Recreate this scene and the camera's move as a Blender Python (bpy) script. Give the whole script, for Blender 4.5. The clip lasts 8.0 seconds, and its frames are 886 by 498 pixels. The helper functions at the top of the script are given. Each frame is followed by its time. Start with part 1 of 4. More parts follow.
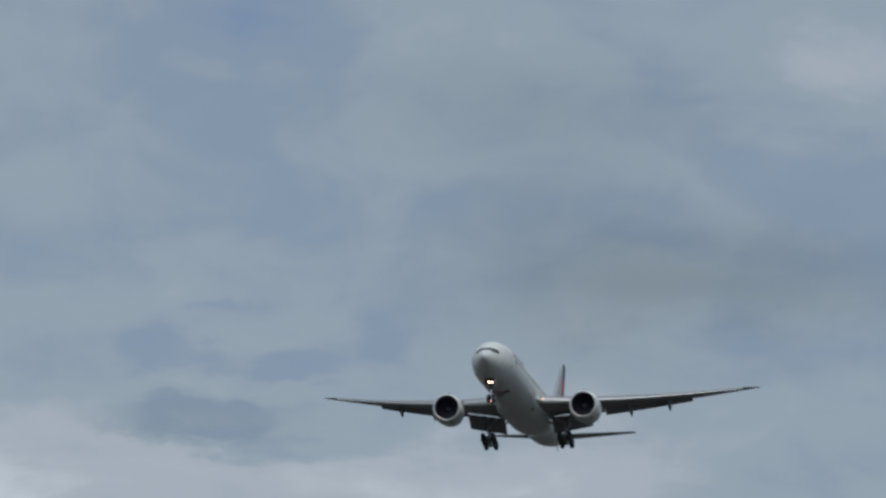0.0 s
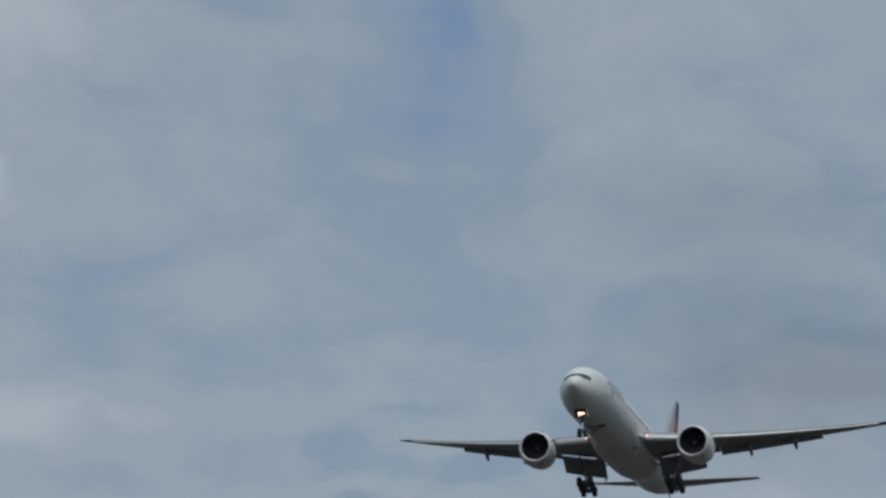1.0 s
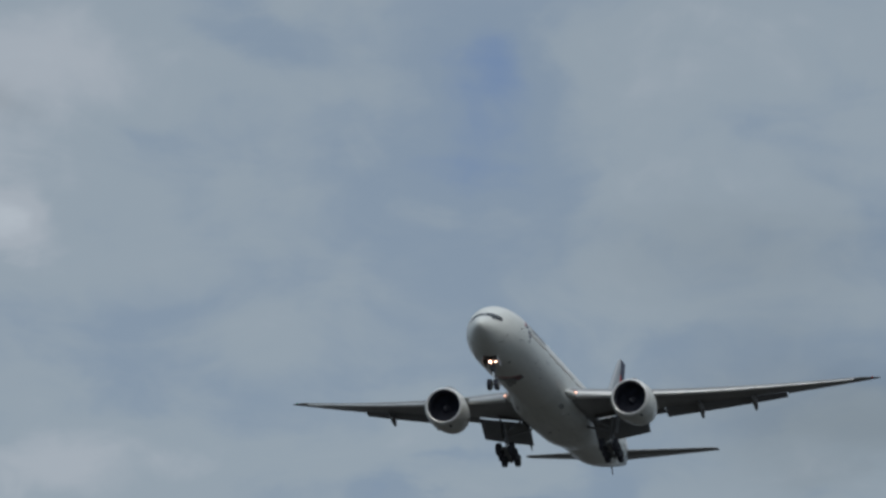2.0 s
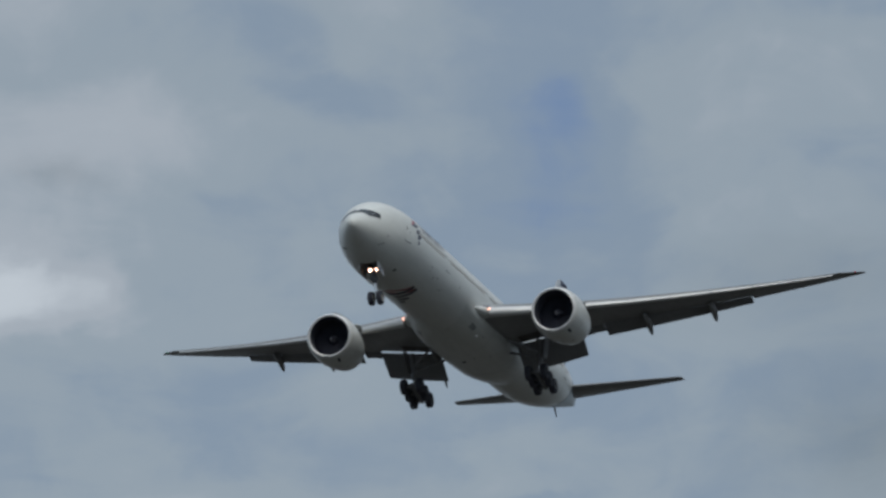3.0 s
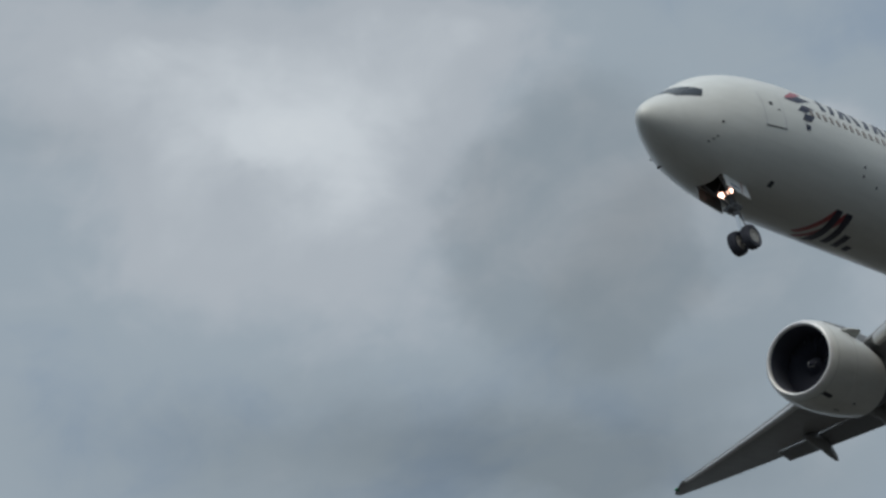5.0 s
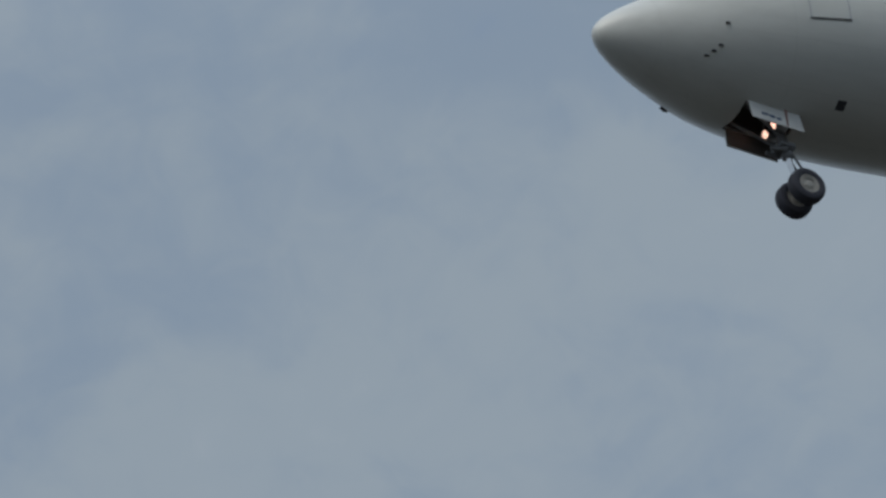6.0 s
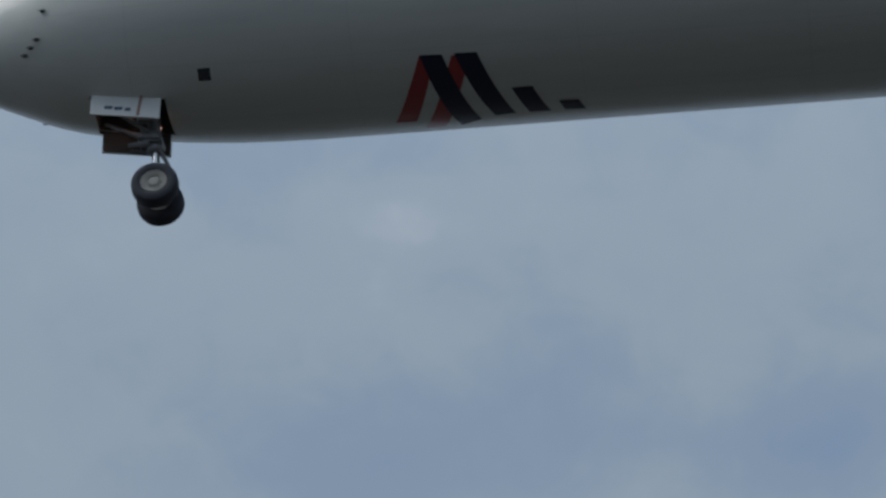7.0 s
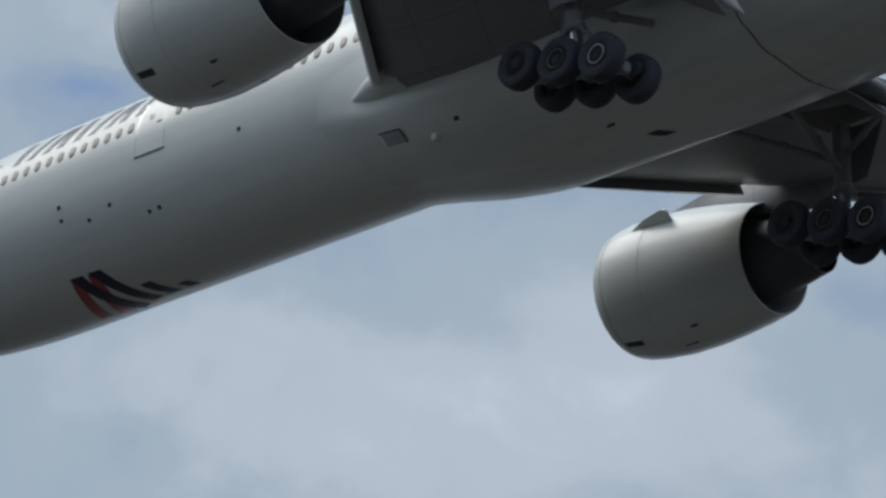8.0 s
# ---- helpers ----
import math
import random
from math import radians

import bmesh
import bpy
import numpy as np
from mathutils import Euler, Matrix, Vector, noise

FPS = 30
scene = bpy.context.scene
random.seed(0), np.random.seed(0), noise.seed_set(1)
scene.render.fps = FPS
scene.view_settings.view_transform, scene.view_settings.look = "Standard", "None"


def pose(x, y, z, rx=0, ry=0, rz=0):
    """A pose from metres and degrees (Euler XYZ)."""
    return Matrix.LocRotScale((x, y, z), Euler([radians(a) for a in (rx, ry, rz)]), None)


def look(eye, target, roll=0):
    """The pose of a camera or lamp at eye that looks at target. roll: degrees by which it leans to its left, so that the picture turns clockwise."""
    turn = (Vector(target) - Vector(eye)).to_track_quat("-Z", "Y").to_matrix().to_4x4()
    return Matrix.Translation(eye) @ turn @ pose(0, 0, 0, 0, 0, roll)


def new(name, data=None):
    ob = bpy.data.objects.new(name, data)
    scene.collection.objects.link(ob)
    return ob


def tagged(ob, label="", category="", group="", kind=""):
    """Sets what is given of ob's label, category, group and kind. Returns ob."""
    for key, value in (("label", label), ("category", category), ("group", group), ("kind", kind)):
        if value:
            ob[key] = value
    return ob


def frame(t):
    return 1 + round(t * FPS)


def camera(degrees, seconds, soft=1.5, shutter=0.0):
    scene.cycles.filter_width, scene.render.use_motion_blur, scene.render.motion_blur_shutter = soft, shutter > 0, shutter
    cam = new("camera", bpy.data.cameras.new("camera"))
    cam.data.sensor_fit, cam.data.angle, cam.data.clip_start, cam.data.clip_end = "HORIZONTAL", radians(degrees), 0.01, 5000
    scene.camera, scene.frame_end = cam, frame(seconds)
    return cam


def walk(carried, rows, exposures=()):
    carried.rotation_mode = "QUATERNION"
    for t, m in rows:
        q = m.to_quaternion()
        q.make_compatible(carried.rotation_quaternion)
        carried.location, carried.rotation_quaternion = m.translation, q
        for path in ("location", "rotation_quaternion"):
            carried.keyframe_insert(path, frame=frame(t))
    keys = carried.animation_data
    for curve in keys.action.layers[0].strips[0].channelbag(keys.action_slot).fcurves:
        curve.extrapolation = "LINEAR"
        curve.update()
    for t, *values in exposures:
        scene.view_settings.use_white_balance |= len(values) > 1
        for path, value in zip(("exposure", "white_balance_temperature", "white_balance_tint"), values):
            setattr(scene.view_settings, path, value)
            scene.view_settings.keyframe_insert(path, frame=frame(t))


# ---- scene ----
cam = camera(12.216, 8.0, soft=2.8)
EYE = (0.0, 0.0, 1.7)
walk(cam, [
    (0.0, pose(*EYE, 101.020, -0.663, -79.750)),
    (0.5, pose(*EYE, 101.743, -0.661, -78.202)),
    (1.0, pose(*EYE, 102.397, -0.581, -77.129)),
    (1.5, pose(*EYE, 102.816, -0.445, -76.749)),
    (2.0, pose(*EYE, 103.019, -0.483, -76.497)),
    (2.2, pose(*EYE, 103.011, -0.442, -76.429)),
    (3.3, pose(*EYE, 104.307, 4.791, -73.454)),
    (3.5, pose(*EYE, 104.858, 6.144, -72.545)),
    (4.0, pose(*EYE, 106.823, 9.326, -68.881)),
    (4.2, pose(*EYE, 107.843, 9.974, -65.817)),
    (4.5, pose(*EYE, 109.741, 11.038, -60.385)),
    (5.0, pose(*EYE, 112.929, 12.360, -51.263)),
    (5.2, pose(*EYE, 114.354, 12.491, -47.816)),
    (6.3, pose(*EYE, 124.689, 8.269, -17.319)),
    (6.5, pose(*EYE, 125.602, 6.336, -10.393)),
    (7.0, pose(*EYE, 125.886, 1.691, 7.266)),
    (7.5, pose(*EYE, 122.140, -2.575, 27.179)),
    (7.8, pose(*EYE, 119.209, -3.171, 38.186)),
    (8.0, pose(*EYE, 117.269, -2.665, 43.339)),
], exposures=[(0.0, 0.0, 6490, 10), (1.0, 0.0, 6570, 10), (2.2, 0.0, 6660, 10), (3.5, 0.06, 6660, 10), (4.0, 0.2, 6660, 10), (4.5, 0.2, 6760, 10),
    (5.2, 0.1, 6870, 10), (6.3, 0.0, 6540, 10), (7.0, 0.0, 6330, 10), (7.5, 0.3, 6350, 10), (8.0, 0.35, 6480, 10)])


# ---------- light ----------
SUN_AZ, SUN_EL = radians(210), radians(56)


def math_node(nt, op, a, b=None, c=None):
    n = nt.nodes.new("ShaderNodeMath")
    n.operation = op
    for i, v in enumerate((a, b, c)):
        if v is None:
            continue
        if isinstance(v, (int, float)):
            n.inputs[i].default_value = v
        else:
            nt.links.new(v, n.inputs[i])
    return n.outputs[0]


def mix_color(nt, fac, a, b, blend="MIX"):
    n = nt.nodes.new("ShaderNodeMix")
    n.data_type, n.blend_type = "RGBA", blend
    for sock, v in ((n.inputs["Factor"], fac), (n.inputs[6], a), (n.inputs[7], b)):
        if isinstance(v, (int, float)):
            sock.default_value = v
        elif isinstance(v, tuple):
            sock.default_value = (*v, 1) if len(v) == 3 else v
        else:
            nt.links.new(v, sock)
    return n.outputs[2]


def noise_tex(nt, vec, scale, detail=4.0, rough=0.5, distortion=0.0):
    n = nt.nodes.new("ShaderNodeTexNoise")
    n.inputs["Scale"].default_value = scale
    n.inputs["Detail"].default_value = detail
    n.inputs["Roughness"].default_value = rough
    n.inputs["Distortion"].default_value = distortion
    nt.links.new(vec, n.inputs["Vector"])
    return n.outputs["Fac"]


def ramp(nt, fac, stops, smooth=True):
    n = nt.nodes.new("ShaderNodeValToRGB")
    if smooth:
        n.color_ramp.interpolation = "EASE"
    els = n.color_ramp.elements
    while len(els) < len(stops):
        els.new(0.5)
    for e, (p, c) in zip(els, stops):
        e.position = p
        e.color = (*c, 1) if len(c) == 3 else c
    nt.links.new(fac, n.inputs["Fac"])
    return n.outputs["Color"]


world = bpy.data.worlds.new("sky")
scene.world = world
world.use_nodes = True
wt = world.node_tree
wt.nodes.clear()
tc = wt.nodes.new("ShaderNodeTexCoord")
way = tc.outputs["Generated"]
sep = wt.nodes.new("ShaderNodeSeparateXYZ")
wt.links.new(way, sep.inputs[0])
up = math_node(wt, "MAXIMUM", math_node(wt, "ADD", sep.outputs[2], 0.25), 0.2)
# the cloud deck as a flat layer: it thins out in perspective towards the horizon
flat = wt.nodes.new("ShaderNodeCombineXYZ")
wt.links.new(math_node(wt, "DIVIDE", sep.outputs[0], up), flat.inputs[0])
wt.links.new(math_node(wt, "DIVIDE", sep.outputs[1], up), flat.inputs[1])
flat.inputs[2].default_value = 3.7
n_big = noise_tex(wt, flat.outputs[0], 4.0, 2.0, 0.5, 0.2)
n_mid = noise_tex(wt, flat.outputs[0], 11.0, 4.0, 0.5, 0.5)
n_small = noise_tex(wt, way, 60.0, 4.0, 0.55, 0.6)
body = math_node(wt, "MULTIPLY_ADD", n_big, 0.44, 0.075)
body = math_node(wt, "MULTIPLY_ADD", n_mid, 0.30, body)
body = math_node(wt, "MULTIPLY_ADD", n_small, 0.11, body)

# single cloud masses of the deck: (azimuth, elevation, half-width, half-height in degrees, slant, lift)
wob_x = math_node(wt, "MULTIPLY_ADD", noise_tex(wt, way, 34.0, 4.0, 0.6), 0.024, -0.012)
wob_y = math_node(wt, "MULTIPLY_ADD", noise_tex(wt, flat.outputs[0], 16.0, 4.0, 0.6), 0.020, -0.010)


def mass(total, az, el, w, h, lift, slant=0.0, edge=1.0):
    """A soft bank of cloud (lift > 0) or a thin, bluer place (lift < 0) in one direction of the sky."""
    a, e, s = radians(az), radians(el), radians(slant)
    side = Vector((-math.sin(a), math.cos(a), 0))
    rise = Vector((-math.cos(a) * math.sin(e), -math.sin(a) * math.sin(e), math.cos(e)))
    u, v = math.cos(s) * side + math.sin(s) * rise, math.cos(s) * rise - math.sin(s) * side
    r2 = None
    for axis, size, wob in ((u, radians(w), wob_x), (v, radians(h), wob_y)):
        d = wt.nodes.new("ShaderNodeVectorMath")
        d.operation = "DOT_PRODUCT"
        d.inputs[1].default_value = axis / size
        wt.links.new(way, d.inputs[0])
        q = math_node(wt, "MULTIPLY_ADD", wob, 1 / size, d.outputs["Value"])
        r2 = math_node(wt, "MULTIPLY", q, q) if r2 is None else math_node(wt, "MULTIPLY_ADD", q, q, r2)
    if edge != 1.0:
        r2 = math_node(wt, "POWER", r2, edge)
    fall = math_node(wt, "EXPONENT", math_node(wt, "MULTIPLY", r2, -1.0))
    return math_node(wt, "MULTIPLY_ADD", fall, lift, total)


shade = math_node(wt, "MULTIPLY", n_small, 0.0)
shade = mass(shade, 6.0, 10.6, 2.35, 0.70, .5, 0)
body = mass(body, 15.6, 7.8, 3.75, 0.94, .26, 0)
body = mass(body, 10.9, 7.7, 2.35, 0.47, .10, 0)
body = mass(body, 9.3, 7.9, 1.96, 0.47, .06, 0)
body = mass(body, 4.7, 13.6, 1.33, 0.78, .10, 0)
body = mass(body, 13.1, 14.1, 1.80, 0.70, -.10, 0)
body = mass(body, 6.1, 12.2, 1.72, 0.55, -.04, 0)
body = mass(body, 13.1, 15.3, 0.86, 1.09, -.13, 0)
body = mass(body, 13.7, 14.4, 1.56, 0.47, -.06, 0)
body = mass(body, 19.5, 13.4, 0.47, 0.55, .13, 0)
body = mass(body, 19.1, 15.4, 1.33, 0.70, .06, 0)
body = mass(body, 18.9, 10.2, 2.03, 0.86, .10, 0)
body = mass(body, 10.8, 14.2, 1.72, 0.47, .05, 0)
shade = mass(shade, 9.1, 13.0, 2.35, 0.70, .25, 0)
body = mass(body, 21.4, 13.4, 1.49, 0.74, .25, 7)
body = mass(body, 20.3, 13.1, 1.17, 0.39, .08, 7)
body = mass(body, 21.9, 15.9, 0.70, 0.39, .10, 7)
body = mass(body, 12.9, 17.4, 1.17, 0.63, -.13, 7)
body = mass(body, 13.0, 15.4, 0.86, 0.55, -.11, 7)
body = mass(body, 16.2, 16.0, 1.09, 0.35, -.10, 7)
shade = mass(shade, 20.1, 14.9, 0.63, 0.25, .3, 7)
body = mass(body, 15.2, 17.1, 1.56, 0.47, .05, 7)
body = mass(body, 10.3, 11.7, 1.17, 0.94, -.05, 7)
shade = mass(shade, 30.1, 21.0, 2.11, 1.64, .26, 12, 5)
body = mass(body, 27.7, 22.4, 0.94, 0.47, .17, 12, 1.6)
body = mass(body, 28.8, 23.0, 0.70, 0.31, .16, 12)
body = mass(body, 29.5, 23.5, 0.55, 0.27, .14, 12)
shade = mass(shade, 31.8, 18.9, 1.80, 1.17, .3, 12)
body = mass(body, 26.0, 20.9, 0.94, 1.17, .07, 12)
body = mass(body, 23.0, 20.4, 1.17, 0.35, -.16, 12)
body = mass(body, 27.2, 17.3, 0.63, 0.39, .08, 12)
body = mass(body, 27.6, 21.3, 4.07, 2.58, .07, 12)
body = mass(body, 22.5, 17.3, 3.28, 2.35, .07, 10)
body = mass(body, 21.2, 21.1, 2.35, 1.17, .10, 12)
body = mass(body, 33.1, 24.9, 2.35, 0.94, .12, 14)
body = mass(body, 35.5, 24.4, 0.74, 0.34, .11, 14, 1.5)
body = mass(body, 34.5, 23.7, 1.49, 0.94, .14, 14)
body = mass(body, 36.9, 25.4, 3.28, 1.25, .17, 14)
body = mass(body, 37.5, 23.1, 3.28, 1.17, .10, 14)
shade = mass(shade, 31.5, 22.2, 1.80, 2.19, .42, 14, 5)
shade = mass(shade, 33.7, 19.4, 4.69, 0.94, .8, 14)
shade = mass(shade, 39.1, 25.1, 0.94, 0.39, .15, 14)
body = mass(body, 31.7, 25.2, 2.35, 0.47, .10, 14)
body = mass(body, 80.0, 38.2, 1.6, 1.45, .12, 8)
body = mass(body, 79.2, 33.7, 2.19, 0.70, -.15, 8)
shade = mass(shade, 76.3, 35.6, 1.02, 0.39, .35, 8)
body = mass(body, 75.5, 34.3, 1.41, 0.55, .05, 8)
shade = mass(shade, 70.7, 31.9, 2.35, 0.94, .3, 8)
body = mass(body, 97.1, 36.3, 1.33, 0.55, .09, 2)
body = mass(body, 94.1, 33.7, 3.75, 1.49, -.10, 2)
body = mass(body, 89.5, 32.8, 1.25, 1.17, -.09, 2)
body = mass(body, 120.1, 30.5, 5.47, 2.58, .06, -2)
body = mass(body, 122.4, 29.7, 1.80, 1.02, .19, -2)
body = mass(body, 120.4, 30.8, 1.96, 0.63, .08, -2)
body = mass(body, 115.2, 30.9, 1.56, 0.63, -.10, -2)
body = mass(body, 112.7, 33.6, 1.41, 0.70, -.10, -2)
body = mass(body, 133.5, 24.9, 5.08, 1.33, .16, -2)
body = mass(body, 138.2, 25.5, 2.97, 1.33, .16, -2)
body = mass(body, 136.4, 24.2, 3.91, 0.78, .08, -2)
body = mass(body, 140.7, 29.9, 1.56, 0.94, .06, -2)
body = mass(body, 131.0, 26.8, 1.96, 0.55, .12, -2)
body = mass(body, 140.6, 29.0, 0.78, 0.31, -.20, -2)
body = mass(body, 140.1, 29.9, 0.94, 0.47, .10, -2)
body = mass(body, 127.9, 26.6, 1.02, 0.39, -.08, -2)
body = mass(body, 139.4, 24.3, 0.55, 0.47, -.10, -2)
body = mass(body, 13.8, 8.6, 1.37, 0.33, -.20, -1, 1.8)
shade = mass(shade, 13.8, 8.6, 1.37, 0.33, .22, -1, 1.8)
body = mass(body, 12.7, 8.2, 0.86, 0.16, -.15, -1)
body = mass(body, 12.6, 9.3, 0.59, 0.17, -.15, -9)
body = mass(body, 14.4, 9.6, 0.47, 0.31, -.13, -1)
body = mass(body, 13.6, 9.4, 0.43, 0.17, -.12, -1)
body = mass(body, 13.4, 10.2, 0.63, 0.16, -.08, -1)
body = mass(body, 11.3, 9.7, 0.39, 0.27, -.08, -1)
body = mass(body, 4.8, 13.7, 1.17, 0.94, .07, 1)
body = mass(body, 12.9, 14.0, 1.17, 0.47, -.01, -1)
body = mass(body, 15.6, 10.3, 1.02, 0.47, .05, -2)
body = mass(body, 27.7, 22.5, 0.74, 0.27, .06, 36, 2)
body = mass(body, 29.5, 23.3, 0.47, 0.16, .06, 35, 2)
shade = mass(shade, 31.8, 22.6, 2.35, 1.49, .07, -36, 5)
shade = mass(shade, 29.8, 21.0, 2.58, 1.49, .03, 35, 4)
body = mass(body, 97.5, 34.5, 2.03, 1.17, .07, 1)
body = mass(body, 89.9, 33.0, 1.56, 0.86, -.09, -5)
body = mass(body, 98.2, 33.0, 0.86, 0.55, -.04, 1)
body = mass(body, 112.7, 33.6, 1.25, 0.70, -.13, 0)
body = mass(body, 117.8, 33.3, 0.70, 0.47, -.08, -2)
body = mass(body, 115.3, 31.3, 1.09, 0.70, -.09, -1)
body = mass(body, 113.1, 30.1, 0.86, 1.09, .06, 0)
shade = mass(shade, 8.6, 10.8, 1.80, 1.33, .38, 0)
body = mass(body, 38.2, 26.1, 1.72, 0.86, .07, 11)
body = mass(body, 30.5, 22.3, 1.88, 1.09, .07, 10)
body = mass(body, 128.8, 25.4, 1.49, 1.41, -.08, 0)
body = mass(body, 124.7, 30.3, 1.56, 1.25, .08, -6)

cloud = ramp(wt, body, [(0.22, (0.165, 0.245, 0.40)), (0.40, (0.225, 0.295, 0.385)), (0.53, (0.285, 0.348, 0.410)),
                        (0.66, (0.366, 0.416, 0.474)), (0.85, (0.515, 0.573, 0.635)), (1.0, (0.60, 0.655, 0.71))])
shade = math_node(wt, "MINIMUM", math_node(wt, "MAXIMUM", shade, 0.0), 0.9)
cloud = mix_color(wt, shade, cloud, mix_color(wt, 1.0, cloud, (0.58, 0.585, 0.575), "MULTIPLY"))
nish = wt.nodes.new("ShaderNodeTexSky")
nish.sky_type, nish.sun_disc = "NISHITA", False
nish.sun_elevation, nish.sun_rotation = SUN_EL, math.pi / 2 - SUN_AZ
clear = mix_color(wt, 1.0, nish.outputs[0], (0.10, 0.10, 0.10), "MULTIPLY")
deck = mix_color(wt, 0.93, clear, cloud)
# an overcast sky is brighter overhead
gain = wt.nodes.new("ShaderNodeMapRange")
gain.interpolation_type = "SMOOTHSTEP"
for i, v in ((1, 0.55), (2, 0.95), (3, 1.0), (4, 2.3)):
    gain.inputs[i].default_value = v
wt.links.new(sep.outputs[2], gain.inputs[0])
bg = wt.nodes.new("ShaderNodeBackground")
wt.links.new(deck, bg.inputs["Color"])
wt.links.new(gain.outputs[0], bg.inputs["Strength"])
wout = wt.nodes.new("ShaderNodeOutputWorld")
wt.links.new(bg.outputs[0], wout.inputs[0])

sun = new("sun", bpy.data.lights.new("sun", "SUN"))
sun.data.energy, sun.data.angle, sun.data.color = 1.25, radians(40), (1.0, 0.95, 0.86)
sun.matrix_world = look((0, 0, 0), (-math.cos(SUN_EL) * math.cos(SUN_AZ), -math.cos(SUN_EL) * math.sin(SUN_AZ), -math.sin(SUN_EL)))


# ---------- materials ----------
def material(name, color, rough=0.5, metal=0.0, dirt=0.12, grain=8.0, stretch=(1, 1, 1), coat=0.0, bump=0.0, dark=0.55):
    """Paint, rubber or metal with soiling at two sizes, in the thing's own metres."""
    m = bpy.data.materials.new(name)
    m.use_nodes = True
    nt = m.node_tree
    b = nt.nodes["Principled BSDF"]
    b.inputs["Roughness"].default_value, b.inputs["Metallic"].default_value = rough, metal
    b.inputs["Coat Weight"].default_value = coat
    b.inputs["Specular IOR Level"].default_value = 0.32
    b.inputs["Coat Roughness"].default_value = 0.2
    t = nt.nodes.new("ShaderNodeTexCoord")
    mp = nt.nodes.new("ShaderNodeMapping")
    mp.inputs["Scale"].default_value = stretch
    nt.links.new(t.outputs["Object"], mp.inputs["Vector"])
    big = noise_tex(nt, mp.outputs[0], grain * 0.08, 5.0, 0.6)
    fine = noise_tex(nt, mp.outputs[0], grain, 4.0, 0.6)
    fac = math_node(nt, "MULTIPLY", math_node(nt, "ADD", math_node(nt, "MULTIPLY", big, 1.3), math_node(nt, "MULTIPLY", fine, 0.7)), 0.5)
    soil = ramp(nt, fac, [(0.38, (0, 0, 0)), (0.72, (1, 1, 1))])
    col = mix_color(nt, math_node(nt, "MULTIPLY", soil, dirt), tuple(color), tuple(c * dark for c in color))
    nt.links.new(col, b.inputs["Base Color"])
    nt.links.new(math_node(nt, "MULTIPLY_ADD", fine, 0.16, rough - 0.08), b.inputs["Roughness"])
    if bump:
        bn = nt.nodes.new("ShaderNodeBump")
        bn.inputs["Strength"].default_value, bn.inputs["Distance"].default_value = 0.4, bump
        nt.links.new(fine, bn.inputs["Height"])
        nt.links.new(bn.outputs[0], b.inputs["Normal"])
    return m


def glow(name, color, strength):
    m = bpy.data.materials.new(name)
    m.use_nodes = True
    b = m.node_tree.nodes["Principled BSDF"]
    b.inputs["Emission Color"].default_value, b.inputs["Emission Strength"].default_value = (*color, 1), strength
    return m


def fuselage_paint():
    """White paint with faint frame joints, streaks along the airflow, and the blue-grey painted tail."""
    m = material("white_fuselage_paint", (0.69, 0.706, 0.675), 0.5, dirt=0.5, grain=1.6, stretch=(0.25, 1.6, 1.6), coat=0.45, dark=0.72)
    nt = m.node_tree
    b = nt.nodes["Principled BSDF"]
    col = b.inputs["Base Color"].links[0].from_socket
    t = nt.nodes.new("ShaderNodeTexCoord")
    s = nt.nodes.new("ShaderNodeSeparateXYZ")
    nt.links.new(t.outputs["Object"], s.inputs[0])
    # butt joints of the barrel sections
    ph = math_node(nt, "FRACT", math_node(nt, "DIVIDE", s.outputs[0], 5.33))
    joint = math_node(nt, "LESS_THAN", ph, 0.006)
    col = mix_color(nt, math_node(nt, "MULTIPLY", joint, 0.1), col, (0.3, 0.31, 0.31))
    # lap joints along the hull
    turn = math_node(nt, "FRACT", math_node(nt, "MULTIPLY", math_node(nt, "ARCTAN2", s.outputs[1], s.outputs[2]), 12 / (2 * math.pi)))
    lap = math_node(nt, "LESS_THAN", turn, 0.012)
    col = mix_color(nt, math_node(nt, "MULTIPLY", lap, 0.16), col, (0.3, 0.31, 0.31))
    # radome joint
    rad = math_node(nt, "LESS_THAN", math_node(nt, "ABSOLUTE", math_node(nt, "SUBTRACT", s.outputs[0], 1.55)), 0.012)
    col = mix_color(nt, math_node(nt, "MULTIPLY", rad, 0.12), col, (0.3, 0.31, 0.31))
    # tail paint behind a slanting edge
    edge = math_node(nt, "MULTIPLY_ADD", s.outputs[2], -0.9, s.outputs[0])
    tail = math_node(nt, "GREATER_THAN", edge, 64.0)
    col = mix_color(nt, tail, col, (0.15, 0.215, 0.25))
    band = math_node(nt, "LESS_THAN", math_node(nt, "ABSOLUTE", math_node(nt, "SUBTRACT", edge, 63.8)), 0.3)
    col = mix_color(nt, band, col, (0.03, 0.04, 0.07))
    nt.links.new(col, b.inputs["Base Color"])
    return m


